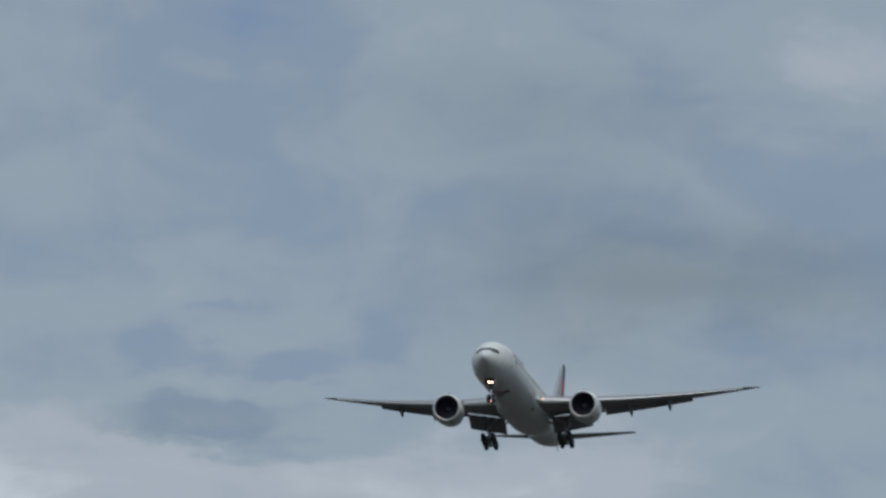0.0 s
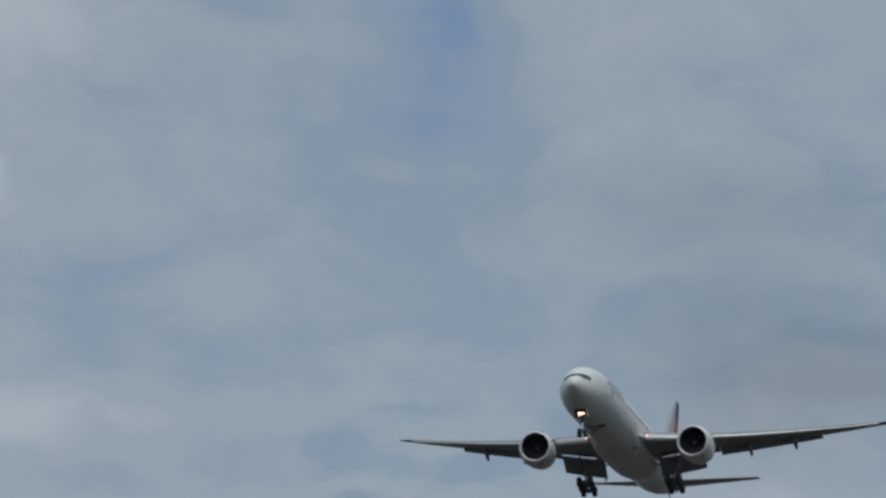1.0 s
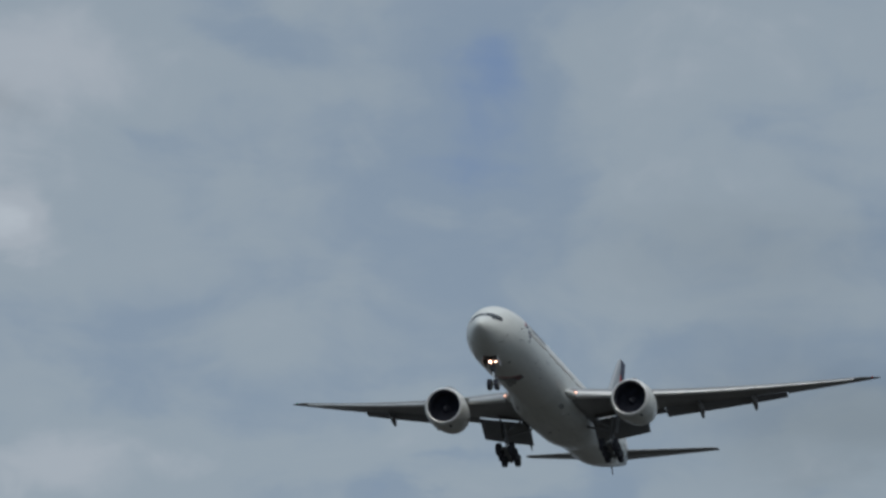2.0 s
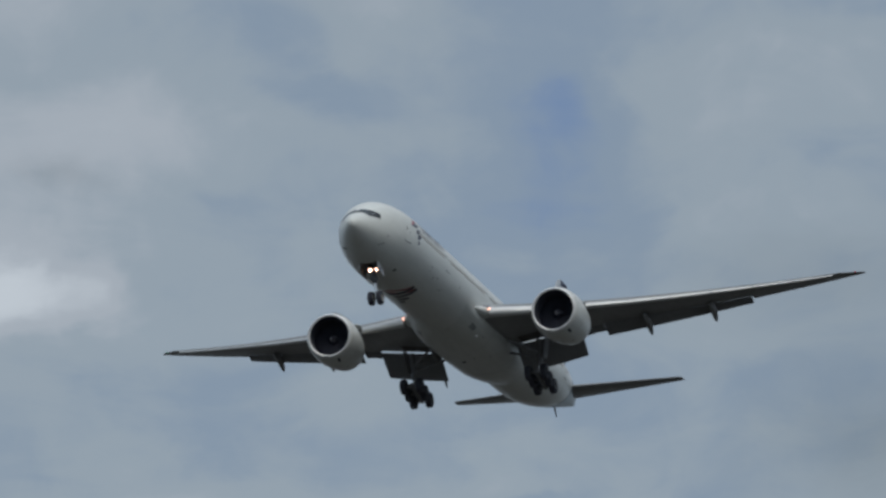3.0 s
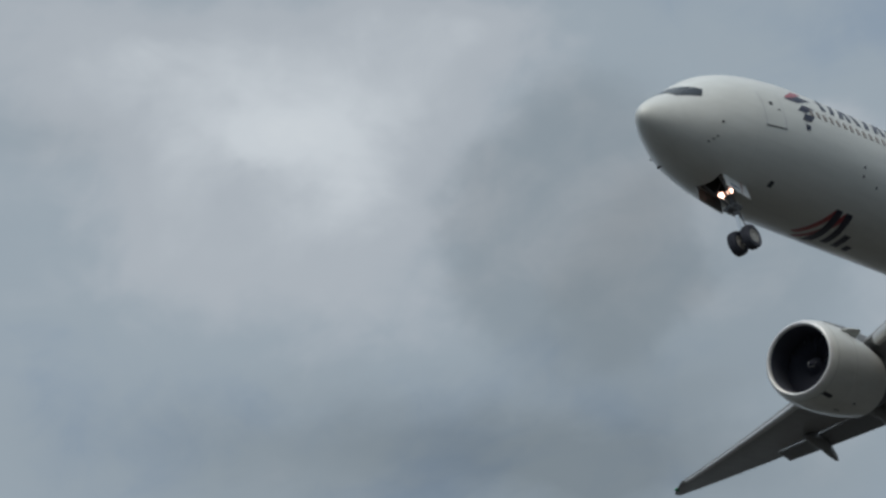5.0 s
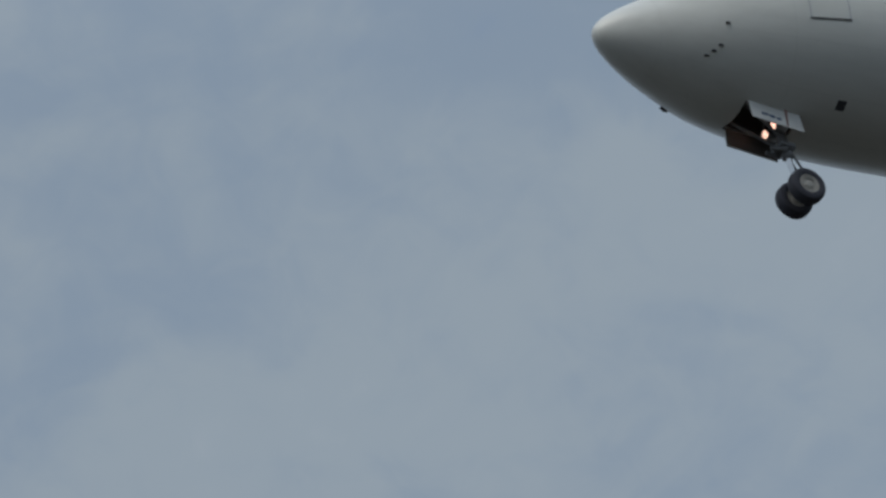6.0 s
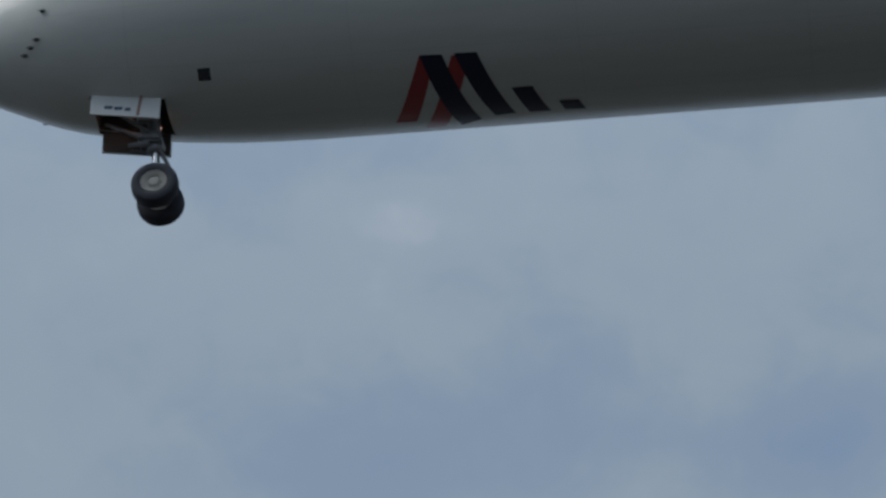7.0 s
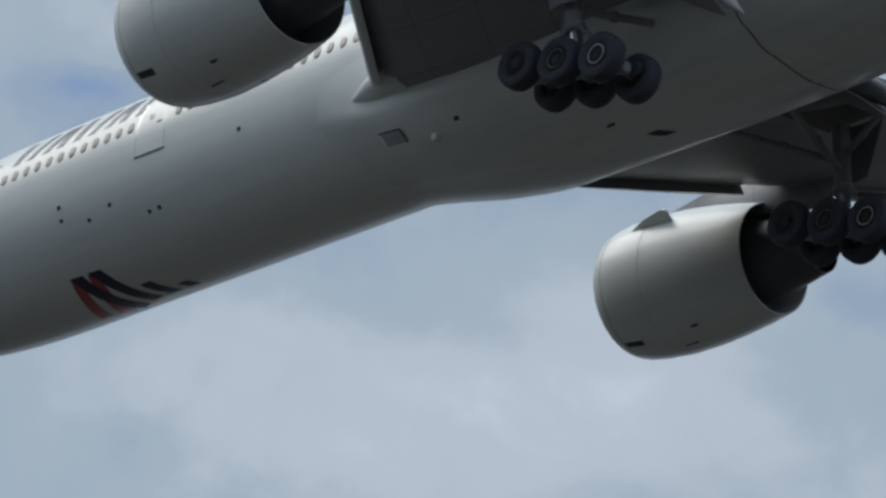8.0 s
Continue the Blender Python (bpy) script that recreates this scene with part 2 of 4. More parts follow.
def fin_paint():
    """Dark blue fin rear with a slanting red band, and a pale front."""
    m = material("dark_blue_fin_paint", (0.018, 0.022, 0.06), 0.6, dirt=0.1, grain=2.0)
    nt = m.node_tree
    b = nt.nodes["Principled BSDF"]
    col = b.inputs["Base Color"].links[0].from_socket
    t = nt.nodes.new("ShaderNodeTexCoord")
    s = nt.nodes.new("ShaderNodeSeparateXYZ")
    nt.links.new(t.outputs["Object"], s.inputs[0])
    e = math_node(nt, "MULTIPLY_ADD", s.outputs[0], 0.55, s.outputs[2])
    red = math_node(nt, "MULTIPLY", math_node(nt, "GREATER_THAN", e, 43.9), math_node(nt, "LESS_THAN", e, 48.2))
    col = mix_color(nt, red, col, (0.48, 0.06, 0.055))
    # the front of the fin is pale, behind it runs the coloured rear
    ahead = math_node(nt, "LESS_THAN", math_node(nt, "MULTIPLY_ADD", s.outputs[2], -0.66, s.outputs[0]), 61.9)
    col = mix_color(nt, ahead, col, (0.37, 0.40, 0.43))
    nt.links.new(col, b.inputs["Base Color"])
    return m


WHITE = fuselage_paint()
FIN = fin_paint()
COWL = material("white_cowling_paint", (0.68, 0.69, 0.66), 0.5, dirt=0.4, grain=2.2, stretch=(0.4, 1.5, 1.5), coat=0.45, dark=0.7)
FAIRING = material("white_fairing_paint", (0.66, 0.678, 0.65), 0.5, dirt=0.6, grain=1.4, stretch=(0.3, 1.6, 1.6), coat=0.45, dark=0.66)
WING = material("grey_wing_paint", (0.245, 0.25, 0.255), 0.42, dirt=0.35, grain=1.8, stretch=(0.4, 1.2, 1), coat=0.1, dark=0.6)


def add_seams(m, pitch_x, pitch_y, shear, strength):
    """Thin panel seams along and across a surface, in its own metres."""
    nt = m.node_tree
    b = nt.nodes["Principled BSDF"]
    col = b.inputs["Base Color"].links[0].from_socket
    t = nt.nodes.new("ShaderNodeTexCoord")
    q = nt.nodes.new("ShaderNodeSeparateXYZ")
    nt.links.new(t.outputs["Object"], q.inputs[0])
    span = math_node(nt, "ABSOLUTE", q.outputs[1])
    along = math_node(nt, "MULTIPLY_ADD", span, -shear, q.outputs[0])
    for v, p in ((along, pitch_x), (span, pitch_y)):
        line = math_node(nt, "LESS_THAN", math_node(nt, "FRACT", math_node(nt, "DIVIDE", v, p)), 0.03 / p)
        col = mix_color(nt, math_node(nt, "MULTIPLY", line, strength), col, (0.03, 0.03, 0.03))
    nt.links.new(col, b.inputs["Base Color"])


add_seams(WING, 2.3, 1.75, 0.55, 0.45)
FLAP = material("grey_flap_paint", (0.21, 0.215, 0.225), 0.48, dirt=0.45, grain=2.5, stretch=(0.4, 1.4, 1), dark=0.55)
SLAT = material("bare_slat_metal", (0.58, 0.585, 0.58), 0.45, 0.6, dirt=0.15, grain=3.0)
LIP = material("polished_inlet_lip", (0.66, 0.66, 0.66), 0.4, 0.35, dirt=0.12, grain=3.0)
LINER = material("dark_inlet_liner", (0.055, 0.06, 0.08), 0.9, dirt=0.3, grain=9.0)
TITAN = material("dark_titanium", (0.034, 0.037, 0.054), 0.8, 0.0, dirt=0.4, grain=4.0)
HOT = material("heat_stained_core_metal", (0.1, 0.103, 0.112), 0.5, 0.3, dirt=0.5, grain=3.0)
NAVY = material("navy_paint", (0.012, 0.014, 0.04), 0.45, dirt=0.08, grain=3.0, coat=0.25)
RED = material("red_paint", (0.36, 0.03, 0.034), 0.35, dirt=0.12, grain=3.0, coat=0.7)
TYRE = material("black_tyre_rubber", (0.05, 0.052, 0.066), 0.75, dirt=0.4, grain=14.0, bump=0.004, dark=1.8)
RIM = material("grey_wheel_rim", (0.46, 0.45, 0.42), 0.5, 0.0, dirt=0.35, grain=10.0)
RIM_MID = material("dull_wheel_rim", (0.15, 0.148, 0.14), 0.5, 0.1, dirt=0.4, grain=10.0)
RIM_DARK = material("dark_wheel_rim", (0.045, 0.045, 0.045), 0.55, 0.2, dirt=0.4, grain=10.0)
RUST = material("faded_red_stripe", (0.32, 0.16, 0.13), 0.5, dirt=0.3, grain=8.0)
INK = material("blue_grey_marking", (0.08, 0.12, 0.2), 0.5, dirt=0.3, grain=8.0)
GEAR = material("grey_gear_paint", (0.25, 0.255, 0.265), 0.42, 0.1, dirt=0.55, grain=7.0, dark=0.4)
CHROME = material("chromed_oleo", (0.8, 0.8, 0.8), 0.15, 1.0, dirt=0.1, grain=6.0)
# bay insides and inner door faces: brown with the cavity's shade put in
WELL = material("bay_shade_brown", (0.12, 0.108, 0.1), 0.7, dirt=0.6, grain=5.0, bump=0.01)
# seals, joints and fittings, and the shade inside vents and ducts as colour
GAP = material("dark_seal_and_gap_shade", (0.058, 0.06, 0.068), 0.7, dirt=0.3, grain=9.0)
GLASS = material("dark_window_glass", (0.02, 0.022, 0.024), 0.1, dirt=0.2, grain=6.0)
SEAM = material("grey_joint_sealant", (0.6, 0.6, 0.59), 0.5, dirt=0.3, grain=6.0)
INLET = material("grey_inlet_paint", (0.36, 0.37, 0.37), 0.5, dirt=0.4, grain=5.0)
CABIN = material("grey_cabin_pane", (0.25, 0.22, 0.2), 0.3, dirt=0.3, grain=6.0)
STEEL = material("bare_steel", (0.5, 0.5, 0.5), 0.3, 0.9, dirt=0.2, grain=8.0)
DOORIN = material("white_gear_door_paint", (0.74, 0.75, 0.74), 0.4, dirt=0.25, grain=5.0)
LAMP = glow("lit_landing_lamp", (1.0, 0.58, 0.46), 12.0)
LAMP_ROOT = glow("lit_wing_root_lamp", (1.0, 0.42, 0.26), 2.2)
NAVRED = material("red_navigation_lens", (0.5, 0.02, 0.02), 0.15, dirt=0.05)
NAVGREEN = material("green_navigation_lens", (0.02, 0.3, 0.12), 0.15, dirt=0.05)


# ---------- mesh helpers ----------
def part(name, bm, mat, parent=None, label="", smooth=True, angle=35):
    me = bpy.data.meshes.new(name)
    bmesh.ops.recalc_face_normals(bm, faces=bm.faces)
    lim = radians(angle)
    for f in bm.faces:
        f.smooth = smooth
    if smooth:
        for e in bm.edges:
            if len(e.link_faces) == 2 and e.calc_face_angle(0) > lim:
                e.smooth = False
    bm.to_mesh(me)
    bm.free()
    me.materials.append(mat)
    ob = new(name, me)
    ob.parent = parent
    return tagged(ob, label)


def loft(bm, rings, closed=True, cap=(True, True)):
    rows = [[bm.verts.new(p) for p in r] for r in rings]
    n = len(rows[0])
    for a, b in zip(rows, rows[1:]):
        for i in range(n if closed else n - 1):
            j = (i + 1) % n
            bm.faces.new((a[i], a[j], b[j], b[i]))
    if cap[0]:
        bm.faces.new(rows[0])
    if cap[1]:
        bm.faces.new(rows[-1])
    return rows


def tube(bm, a, b, r0, r1=None, n=14):
    """A rod from a to b with slightly rounded ends."""
    a, b = Vector(a), Vector(b)
    r1 = r0 if r1 is None else r1
    d = (b - a).normalized()
    u = d.orthogonal().normalized()
    v = d.cross(u)
    bev = min(r0, r1) * 0.25
    ring = lambda c, r: [c + r * (math.cos(q) * u + math.sin(q) * v) for q in np.linspace(0, 2 * math.pi, n, endpoint=False)]
    loft(bm, [ring(a, r0 - bev), ring(a + d * bev, r0), ring(b - d * bev, r1), ring(b, r1 - bev)])


def box(bm, m, sx, sy, sz, bev=0.0):
    made = bmesh.ops.create_cube(bm, size=1.0, matrix=m @ Matrix.Diagonal((sx, sy, sz, 1)))
    if bev:
        edges = {e for v in made["verts"] for e in v.link_edges}
        bmesh.ops.bevel(bm, geom=list(edges), offset=bev, segments=2, affect="EDGES")


def spun(bm, profile, centre, n=48, tilt=None, closed=False):
    """Profile of (x, radius) turned about an axis along x through centre."""
    rings = []
    for x, r in profile:
        ring = []
        for q in np.linspace(0, 2 * math.pi, n, endpoint=False):
            p = Vector((x, r * math.sin(q), r * math.cos(q)))
            ring.append(Vector(centre) + (tilt @ p if tilt else p))
        rings.append(ring)
    if closed:
        rings.append(rings[0])
    loft(bm, rings, cap=(False, False))
    if closed:
        bmesh.ops.remove_doubles(bm, verts=bm.verts, dist=1e-5)


def curve_through(xs, ys):
    """A smooth, non-overshooting curve through the knots."""
    xs, ys = np.array(xs, float), np.array(ys, float)
    h = np.diff(xs)
    d = np.diff(ys) / h
    m = np.zeros(len(xs))
    m[0], m[-1] = d[0], d[-1]
    for i in range(1, len(xs) - 1):
        if d[i - 1] * d[i] > 0:
            m[i] = 3 * (h[i - 1] + h[i]) / ((2 * h[i] + h[i - 1]) / d[i - 1] + (h[i] + 2 * h[i - 1]) / d[i])

    def f(x):
        i = int(np.clip(np.searchsorted(xs, x) - 1, 0, len(h) - 1))
        t = float(np.clip((x - xs[i]) / h[i], 0, 1))
        return float((1 + 2 * t) * (1 - t) ** 2 * ys[i] + t * (1 - t) ** 2 * h[i] * m[i] + t * t * (3 - 2 * t) * ys[i + 1] + t * t * (t - 1) * h[i] * m[i + 1])
    return f


# ---------- the airliner: x runs aft from the nose, y to starboard, z up from the cabin axis ----------
airliner = tagged(new("airliner"), "white twin-engine wide-body airliner with landing gear and flaps down in flight", "airplane")

NX = [0, 0.15, 0.5, 1.0, 1.8, 2.6, 3.4, 4.4, 5.8, 7.5, 9.5, 12]
rt = [math.sqrt(x) for x in NX]
nose_top = curve_through(rt, [-0.5, -0.15, 0.16, 0.47, 0.90, 1.37, 1.85, 2.30, 2.69, 2.93, 3.05, 3.07])
nose_bot = curve_through(rt, [-0.5, -0.84, -1.16, -1.48, -1.88, -2.21, -2.52, -2.74, -2.93, -3.04, -3.07, -3.07])
nose_half = curve_through(rt, [0.0, 0.32, 0.63, 0.94, 1.36, 1.72, 2.06, 2.36, 2.68, 2.92, 3.05, 3.07])
TX = [50, 54, 58, 62, 66, 69, 71.2, 72.6, 73.0]
tail_top = curve_through(TX, [3.07, 3.05, 3.0, 2.85, 2.62, 2.35, 2.05, 1.75, 1.65])
tail_bot = curve_through(TX, [-3.07, -2.97, -2.52, -1.78, -0.92, -0.25, 0.28, 0.62, 0.75])
tail_half = curve_through(TX, [3.07, 3.05, 2.83, 2.33, 1.68, 1.1, 0.62, 0.2, 0.06])


def hull(x):
    """Half-width, middle height and half-height of the body at station x."""
    if x < 12:
        s = math.sqrt(max(x, 0))
        t, b, a = nose_top(s), nose_bot(s), nose_half(s)
    elif x < 50:
        t, b, a = 3.07, -3.07, 3.07
    else:
        t, b, a = tail_top(x), tail_bot(x), tail_half(x)
    return a, (t + b) / 2, (t - b) / 2


def skin(x, deg, off=0.0):
    """A point of the body's skin; deg counts from the keel towards the port side."""
    a, zc, b = hull(x)
    q = radians(deg)
    return Vector((x, -(a + off) * math.sin(q), zc - (b + off) * math.cos(q)))


WELL_X0, WELL_X1 = 4.3, 6.1


def fuselage():
    bm = bmesh.new()
    st = [0.004, 0.03, 0.08, 0.15, 0.25, 0.4, 0.6, 0.85, 1.15, 1.5, 1.9, 2.3, 2.75, 3.2, 3.75, WELL_X0, 4.75, 5.2, 5.65, WELL_X1, 6.7, 7.5, 8.5, 9.6, 10.8, 12]
    st += list(np.linspace(13.5, 48.5, 24)) + list(np.linspace(50, 72.5, 26)) + [72.8, 73.0]
    # the angle grid leaves the nose wheel bay open
    half = 14.0
    degs = [-half, -7, 0, 7, half] + list(np.linspace(half, 360 - half, 68))[1:-1]
    rows = [[bm.verts.new(skin(x, d)) for d in degs] for x in st]
    n = len(degs)
    for k, (a, b) in enumerate(zip(rows, rows[1:])):
        for i in range(n):
            j = (i + 1) % n
            if i < 4 and WELL_X0 - 0.01 <= st[k] < WELL_X1 - 0.01:
                continue
            bm.faces.new((a[i], a[j], b[j], b[i]))
    bm.faces.new(rows[0])
    bm.faces.new(rows[-1])
    return part("fuselage", bm, WHITE, airliner, "white painted round fuselage with a blue-grey tail")


body_shell = fuselage()


def patch(quad, off=0.008, n=8):
    """A painted or fitted piece that follows the skin; quad holds four (station, degrees) corners in turn."""
    bm = bmesh.new()
    g = []
    for i in range(n + 1):
        v = i / n
        row = []
        for j in range(n + 1):
            u = j / n
            x = (1 - v) * ((1 - u) * quad[0][0] + u * quad[1][0]) + v * ((1 - u) * quad[3][0] + u * quad[2][0])
            d = (1 - v) * ((1 - u) * quad[0][1] + u * quad[1][1]) + v * ((1 - u) * quad[3][1] + u * quad[2][1])
            row.append(bm.verts.new(skin(x, d, off)))
        g.append(row)
    for a, b in zip(g, g[1:]):
        for i in range(n):
            bm.faces.new((a[i], a[i + 1], b[i + 1], b[i]))
    return bm


# cockpit windows, three on each side
for s in (1, -1):
    for q in ([(1.25, 178.8), (2.1, 178.8), (2.42, 152), (1.5, 153)], [(1.52, 152.5), (2.44, 151.6), (2.72, 136), (1.62, 130)],
              [(1.64, 129.6), (2.74, 135.4), (2.95, 124), (2.64, 112)]):
        part("cockpit_window", patch([(x, d if s > 0 else 360 - d) for x, d in q], 0.012), GLASS, body_shell, "dark cockpit window pane")

# cabin windows: rounded panes in a row, sharing one mesh
bm = bmesh.new()
ring = []
for q in np.linspace(0, 2 * math.pi, 14, endpoint=False):
    c, s = math.cos(q), math.sin(q)
    ring.append(Vector((0.125 * math.copysign(abs(c) ** 0.6, c), 0, 0.19 * math.copysign(abs(s) ** 0.7, s))))
loft(bm, [[p + Vector((0, 0.02, 0)) for p in ring], [p + Vector((0, -0.012, 0)) for p in ring], [p * 0.9 + Vector((0, -0.016, 0)) for p in ring]])
pane_mesh = part("cabin_window", bm, CABIN, body_shell)
pane_data = pane_mesh.data
bpy.data.objects.remove(pane_mesh)
DOORS = [(5.84, 7.05), (16.62, 17.83), (29.4, 30.6), (43.6, 44.8), (57.6, 58.8)]
for s in (1, -1):
    x = 9.3
    while x < 60:
        if not any(a - 0.35 < x < b + 0.35 for a, b in DOORS):
            deg = 101.1
            p = skin(x, deg if s > 0 else 360 - deg, 0.003)
            ob = new("cabin_window", pane_data)
            ob.parent = body_shell
            tilt = math.degrees(math.asin(p.z / 3.07))
            ob.matrix_basis = Matrix.Translation(p) @ pose(0, 0, 0, -tilt, 0, 0) if s > 0 else Matrix.Translation(p) @ pose(0, 0, 0, tilt, 0, 180)
        x += 0.533


def door(x0, x1, d0, d1, s):
    """Cabin door: a slightly proud leaf, a dark sill line and a small window."""
    w = (d1 - d0)
    f = lambda d: d if s > 0 else 360 - d
    leaf = part("cabin_door", patch([(x0, f(d0)), (x1, f(d0)), (x1, f(d1)), (x0, f(d1))], 0.012), WHITE, body_shell, "white cabin door with a dark sill line")
    for q, name, mat in (([(x0 - 0.05, d0 - 1.1), (x1 + 0.05, d0 - 1.1), (x1 + 0.05, d0), (x0 - 0.05, d0)], "door_sill", GAP),
                         ([(x0 - 0.045, d0), (x0, d0), (x0, d1), (x0 - 0.045, d1)], "door_edge", STEEL),
                         ([(x1, d0), (x1 + 0.045, d0), (x1 + 0.045, d1), (x1, d1)], "door_edge", STEEL),
                         ([(x0 + 0.42, d0 + 0.58 * w), (x0 + 0.62, d0 + 0.58 * w), (x0 + 0.62, d0 + 0.69 * w), (x0 + 0.42, d0 + 0.69 * w)], "door_window", GLASS),
                         ([(x0 + 0.85, d0 + 0.46 * w), (x0 + 1.05, d0 + 0.46 * w), (x0 + 1.05, d0 + 0.5 * w), (x0 + 0.85, d0 + 0.5 * w)], "door_handle", GAP)):
        part(name, patch([(a, f(b)) for a, b in q], 0.016, 4), mat, body_shell)


for s in (1, -1):
    for k, (a, b) in enumerate(DOORS):
        door(a, b, 77.6 if k == 0 else 80.3, 112 if k == 0 else 117, s)

# company mark under the forward hull: red and navy slanting bars
for q, mat, off in (([(12.24, 27.6), (12.6, 26.5), (11.92, -13.2), (11.42, -13)], RED, 0.006), ([(13.0, 27), (13.4, 25), (12.55, -23), (12.06, -23.4)], RED, 0.006),
                    ([(12.25, 28.2), (12.78, 27.8), (13.46, -16), (12.95, -22)], NAVY, 0.010), ([(13.06, 28), (13.60, 27.6), (14.30, -12), (13.80, -13)], NAVY, 0.010),
                    ([(14.30, 7.5), (14.79, 7.6), (15.13, -12.3), (14.62, -12)], NAVY, 0.010), ([(15.35, -3.8), (15.82, -4), (15.96, -13), (15.46, -12.4)], NAVY, 0.010)):
    part("livery_bar", patch([(x, d - 0.9) for x, d in q], off), mat, body_shell, "slanting red livery bar" if mat is RED else "slanting navy livery bar")
# title and symbol on the port and starboard side, as plain slanting bars
for s in (1, -1):
    f = lambda d: d if s > 0 else 360 - d
    for x0, w, slant, d0, d1 in [(10.5 + 1.42 * k + h, 0.36, 0.35 + 0.4 * ((k + (h > 0)) % 2), 110, 129) for k in range(5) for h in (0, 0.66)]:
        part("title_bar", patch([(x0, f(d0)), (x0 + w, f(d0)), (x0 + w + slant, f(d1)), (x0 + slant, f(d1))], 0.008), NAVY, body_shell, "navy title bar")
    for q, mat in (([(8.5, 81.6), (8.78, 81.2), (8.9, 86.5), (8.55, 87.2)], NAVY), ([(8.35, 90.4), (8.95, 90.0), (9.45, 97.2), (8.7, 98)], NAVY),
                   ([(8.2, 99), (8.8, 98.6), (9.7, 106), (8.85, 107.4)], NAVY), ([(7.6, 110), (8.5, 107.8), (9.9, 117), (8.9, 119)], NAVY),
                   ([(7.7, 112), (8.2, 111.5), (9.5, 124), (8.8, 125)], RED)):
        part("livery_bar", patch([(x, f(d)) for x, d in q], 0.008), mat, body_shell, "slanting red livery bar" if mat is RED else "slanting navy livery bar")


def skin_box(name, x, deg, lx, ld, mat, off=0.01, label=""):
    """A small rectangular inlet, outlet or panel lying on the skin."""
    h = ld / 2
    return part(name, patch([(x - lx / 2, deg - h), (x + lx / 2, deg - h), (x + lx / 2, deg + h), (x - lx / 2, deg + h)], off, 3), mat, body_shell, label)


skin_box("avionics_vent", 7.15, 26.7, 0.3, 6.4, GAP)
for x, d in ((13.08, 68.6), (13.07, 61.0), (14.22, 55.7), (15.23, 59.6), (16.7, 48.1), (17.14, 48.3), (21.07, 73.1)):
    skin_box("drain_port", x, d, 0.15, 2.4, GAP)
# air data probes by the nose
for s in (1, -1):
    for x, d in ((2.78, 46), (2.95, 51), (3.12, 56), (3.3, 74)):
        p, o = skin(x, d if s > 0 else 360 - d), skin(x, d if s > 0 else 360 - d, 0.05)
        bm = bmesh.new()
        tube(bm, p, o, 0.05, 0.035, 8)
        tube(bm, o + Vector((0.08, 0, 0)), o - Vector((0.08, 0, 0)), 0.03, 0.018, 8)
        part("pitot_probe", bm, GAP, body_shell)


def blade(name, x, deg, lx, hgt, mat, lean=0.3):
    base = skin(x, deg, -0.03)
    out = (skin(x, deg, 1.0) - skin(x, deg)).normalized()
    side = out.cross(Vector((1, 0, 0)))
    bm = bmesh.new()
    rings = []
    for k, sc in ((0, 1), (0.6, 0.75), (1.0, 0.45)):
        c = base + out * hgt * k + Vector((lean * k, 0, 0))
        rings.append([c + Vector((lx * sc * a, 0, 0)) + side * (b * 0.035 * sc) for a, b in ((-0.5, 0), (-0.2, 1), (0.2, 1), (0.5, 0), (0.2, -1), (-0.2, -1))])
    loft(bm, rings)
    return part(name, bm, mat, body_shell)


blade("roof_aerial", 14.0, 180, 0.5, 0.35, COWL)
blade("tail_skid", 64.9, 0, 1.0, 0.8, GAP, 0.6)


# ---------- belly fairing between the wings ----------
fair_fill = curve_through([22.0, 25.4, 26.2, 27.5, 29, 31, 36, 41, 44.5, 47.5, 50], [0.0, 0.0, 0.14, 0.45, 0.78, 1.0, 1.0, 0.9, 0.5, 0.0, 0.0])


def fair(x, deg, off=0.0):
    """A point of the belly fairing: a flattened, broader keel with full shoulders."""
    a = abs(deg)
    k = fair_fill(x + (1.6 * min(a / 60, 1) if x < 34 else 0)) * float(np.clip((92 - a) / 34, 0, 1)) ** 1.3
    c, s = math.cos(radians(deg)), math.sin(radians(deg))
    wide, deep, e = 3.045 + 0.46 * k + off, 3.045 + 0.68 * k + off, 1 - 0.26 * k
    return Vector((x, -wide * math.copysign(abs(s) ** e, s), -deep * math.copysign(abs(c) ** e, c)))


def belly():
    bm = bmesh.new()
    loft(bm, [[fair(x, q) for q in np.linspace(-96, 96, 61)] for x in np.linspace(23.6, 47.6, 52)], closed=False, cap=(False, False))
    return part("belly_fairing", bm, FAIRING, airliner, "white wing-to-body belly fairing")


fairing = belly()


def on_belly(name, x, deg, lx, ld, mat, off=0.012, slant=0.0, label=""):
    """A flush inlet, outlet or panel that follows the fairing."""
    bm = bmesh.new()
    g = [[bm.verts.new(fair(x + lx * (i / 4 - 0.5) + slant * (j / 4 - 0.5), deg + ld * (j / 4 - 0.5), off)) for j in range(5)] for i in range(5)]
    for a, b in zip(g, g[1:]):
        for k in range(4):
            bm.faces.new((a[k], a[k + 1], b[k + 1], b[k]))
    return part(name, bm, mat, fairing, label)


# ---------- wings ----------
def foil(u, thick):
    """Half-thickness of the section at u of the chord."""
    return 5 * thick * (0.2969 * math.sqrt(max(u, 0)) - 0.126 * u - 0.3516 * u * u + 0.2843 * u ** 3 - 0.1030 * u ** 4)


LE_K = 0.70


def lead(y):
    x = 27.35 + LE_K * (min(y, 30.4) - 3.5)
    return x + (1.05 * (y - 30.4) + 0.04 * (y - 30.4) ** 2 if y > 30.4 else 0)


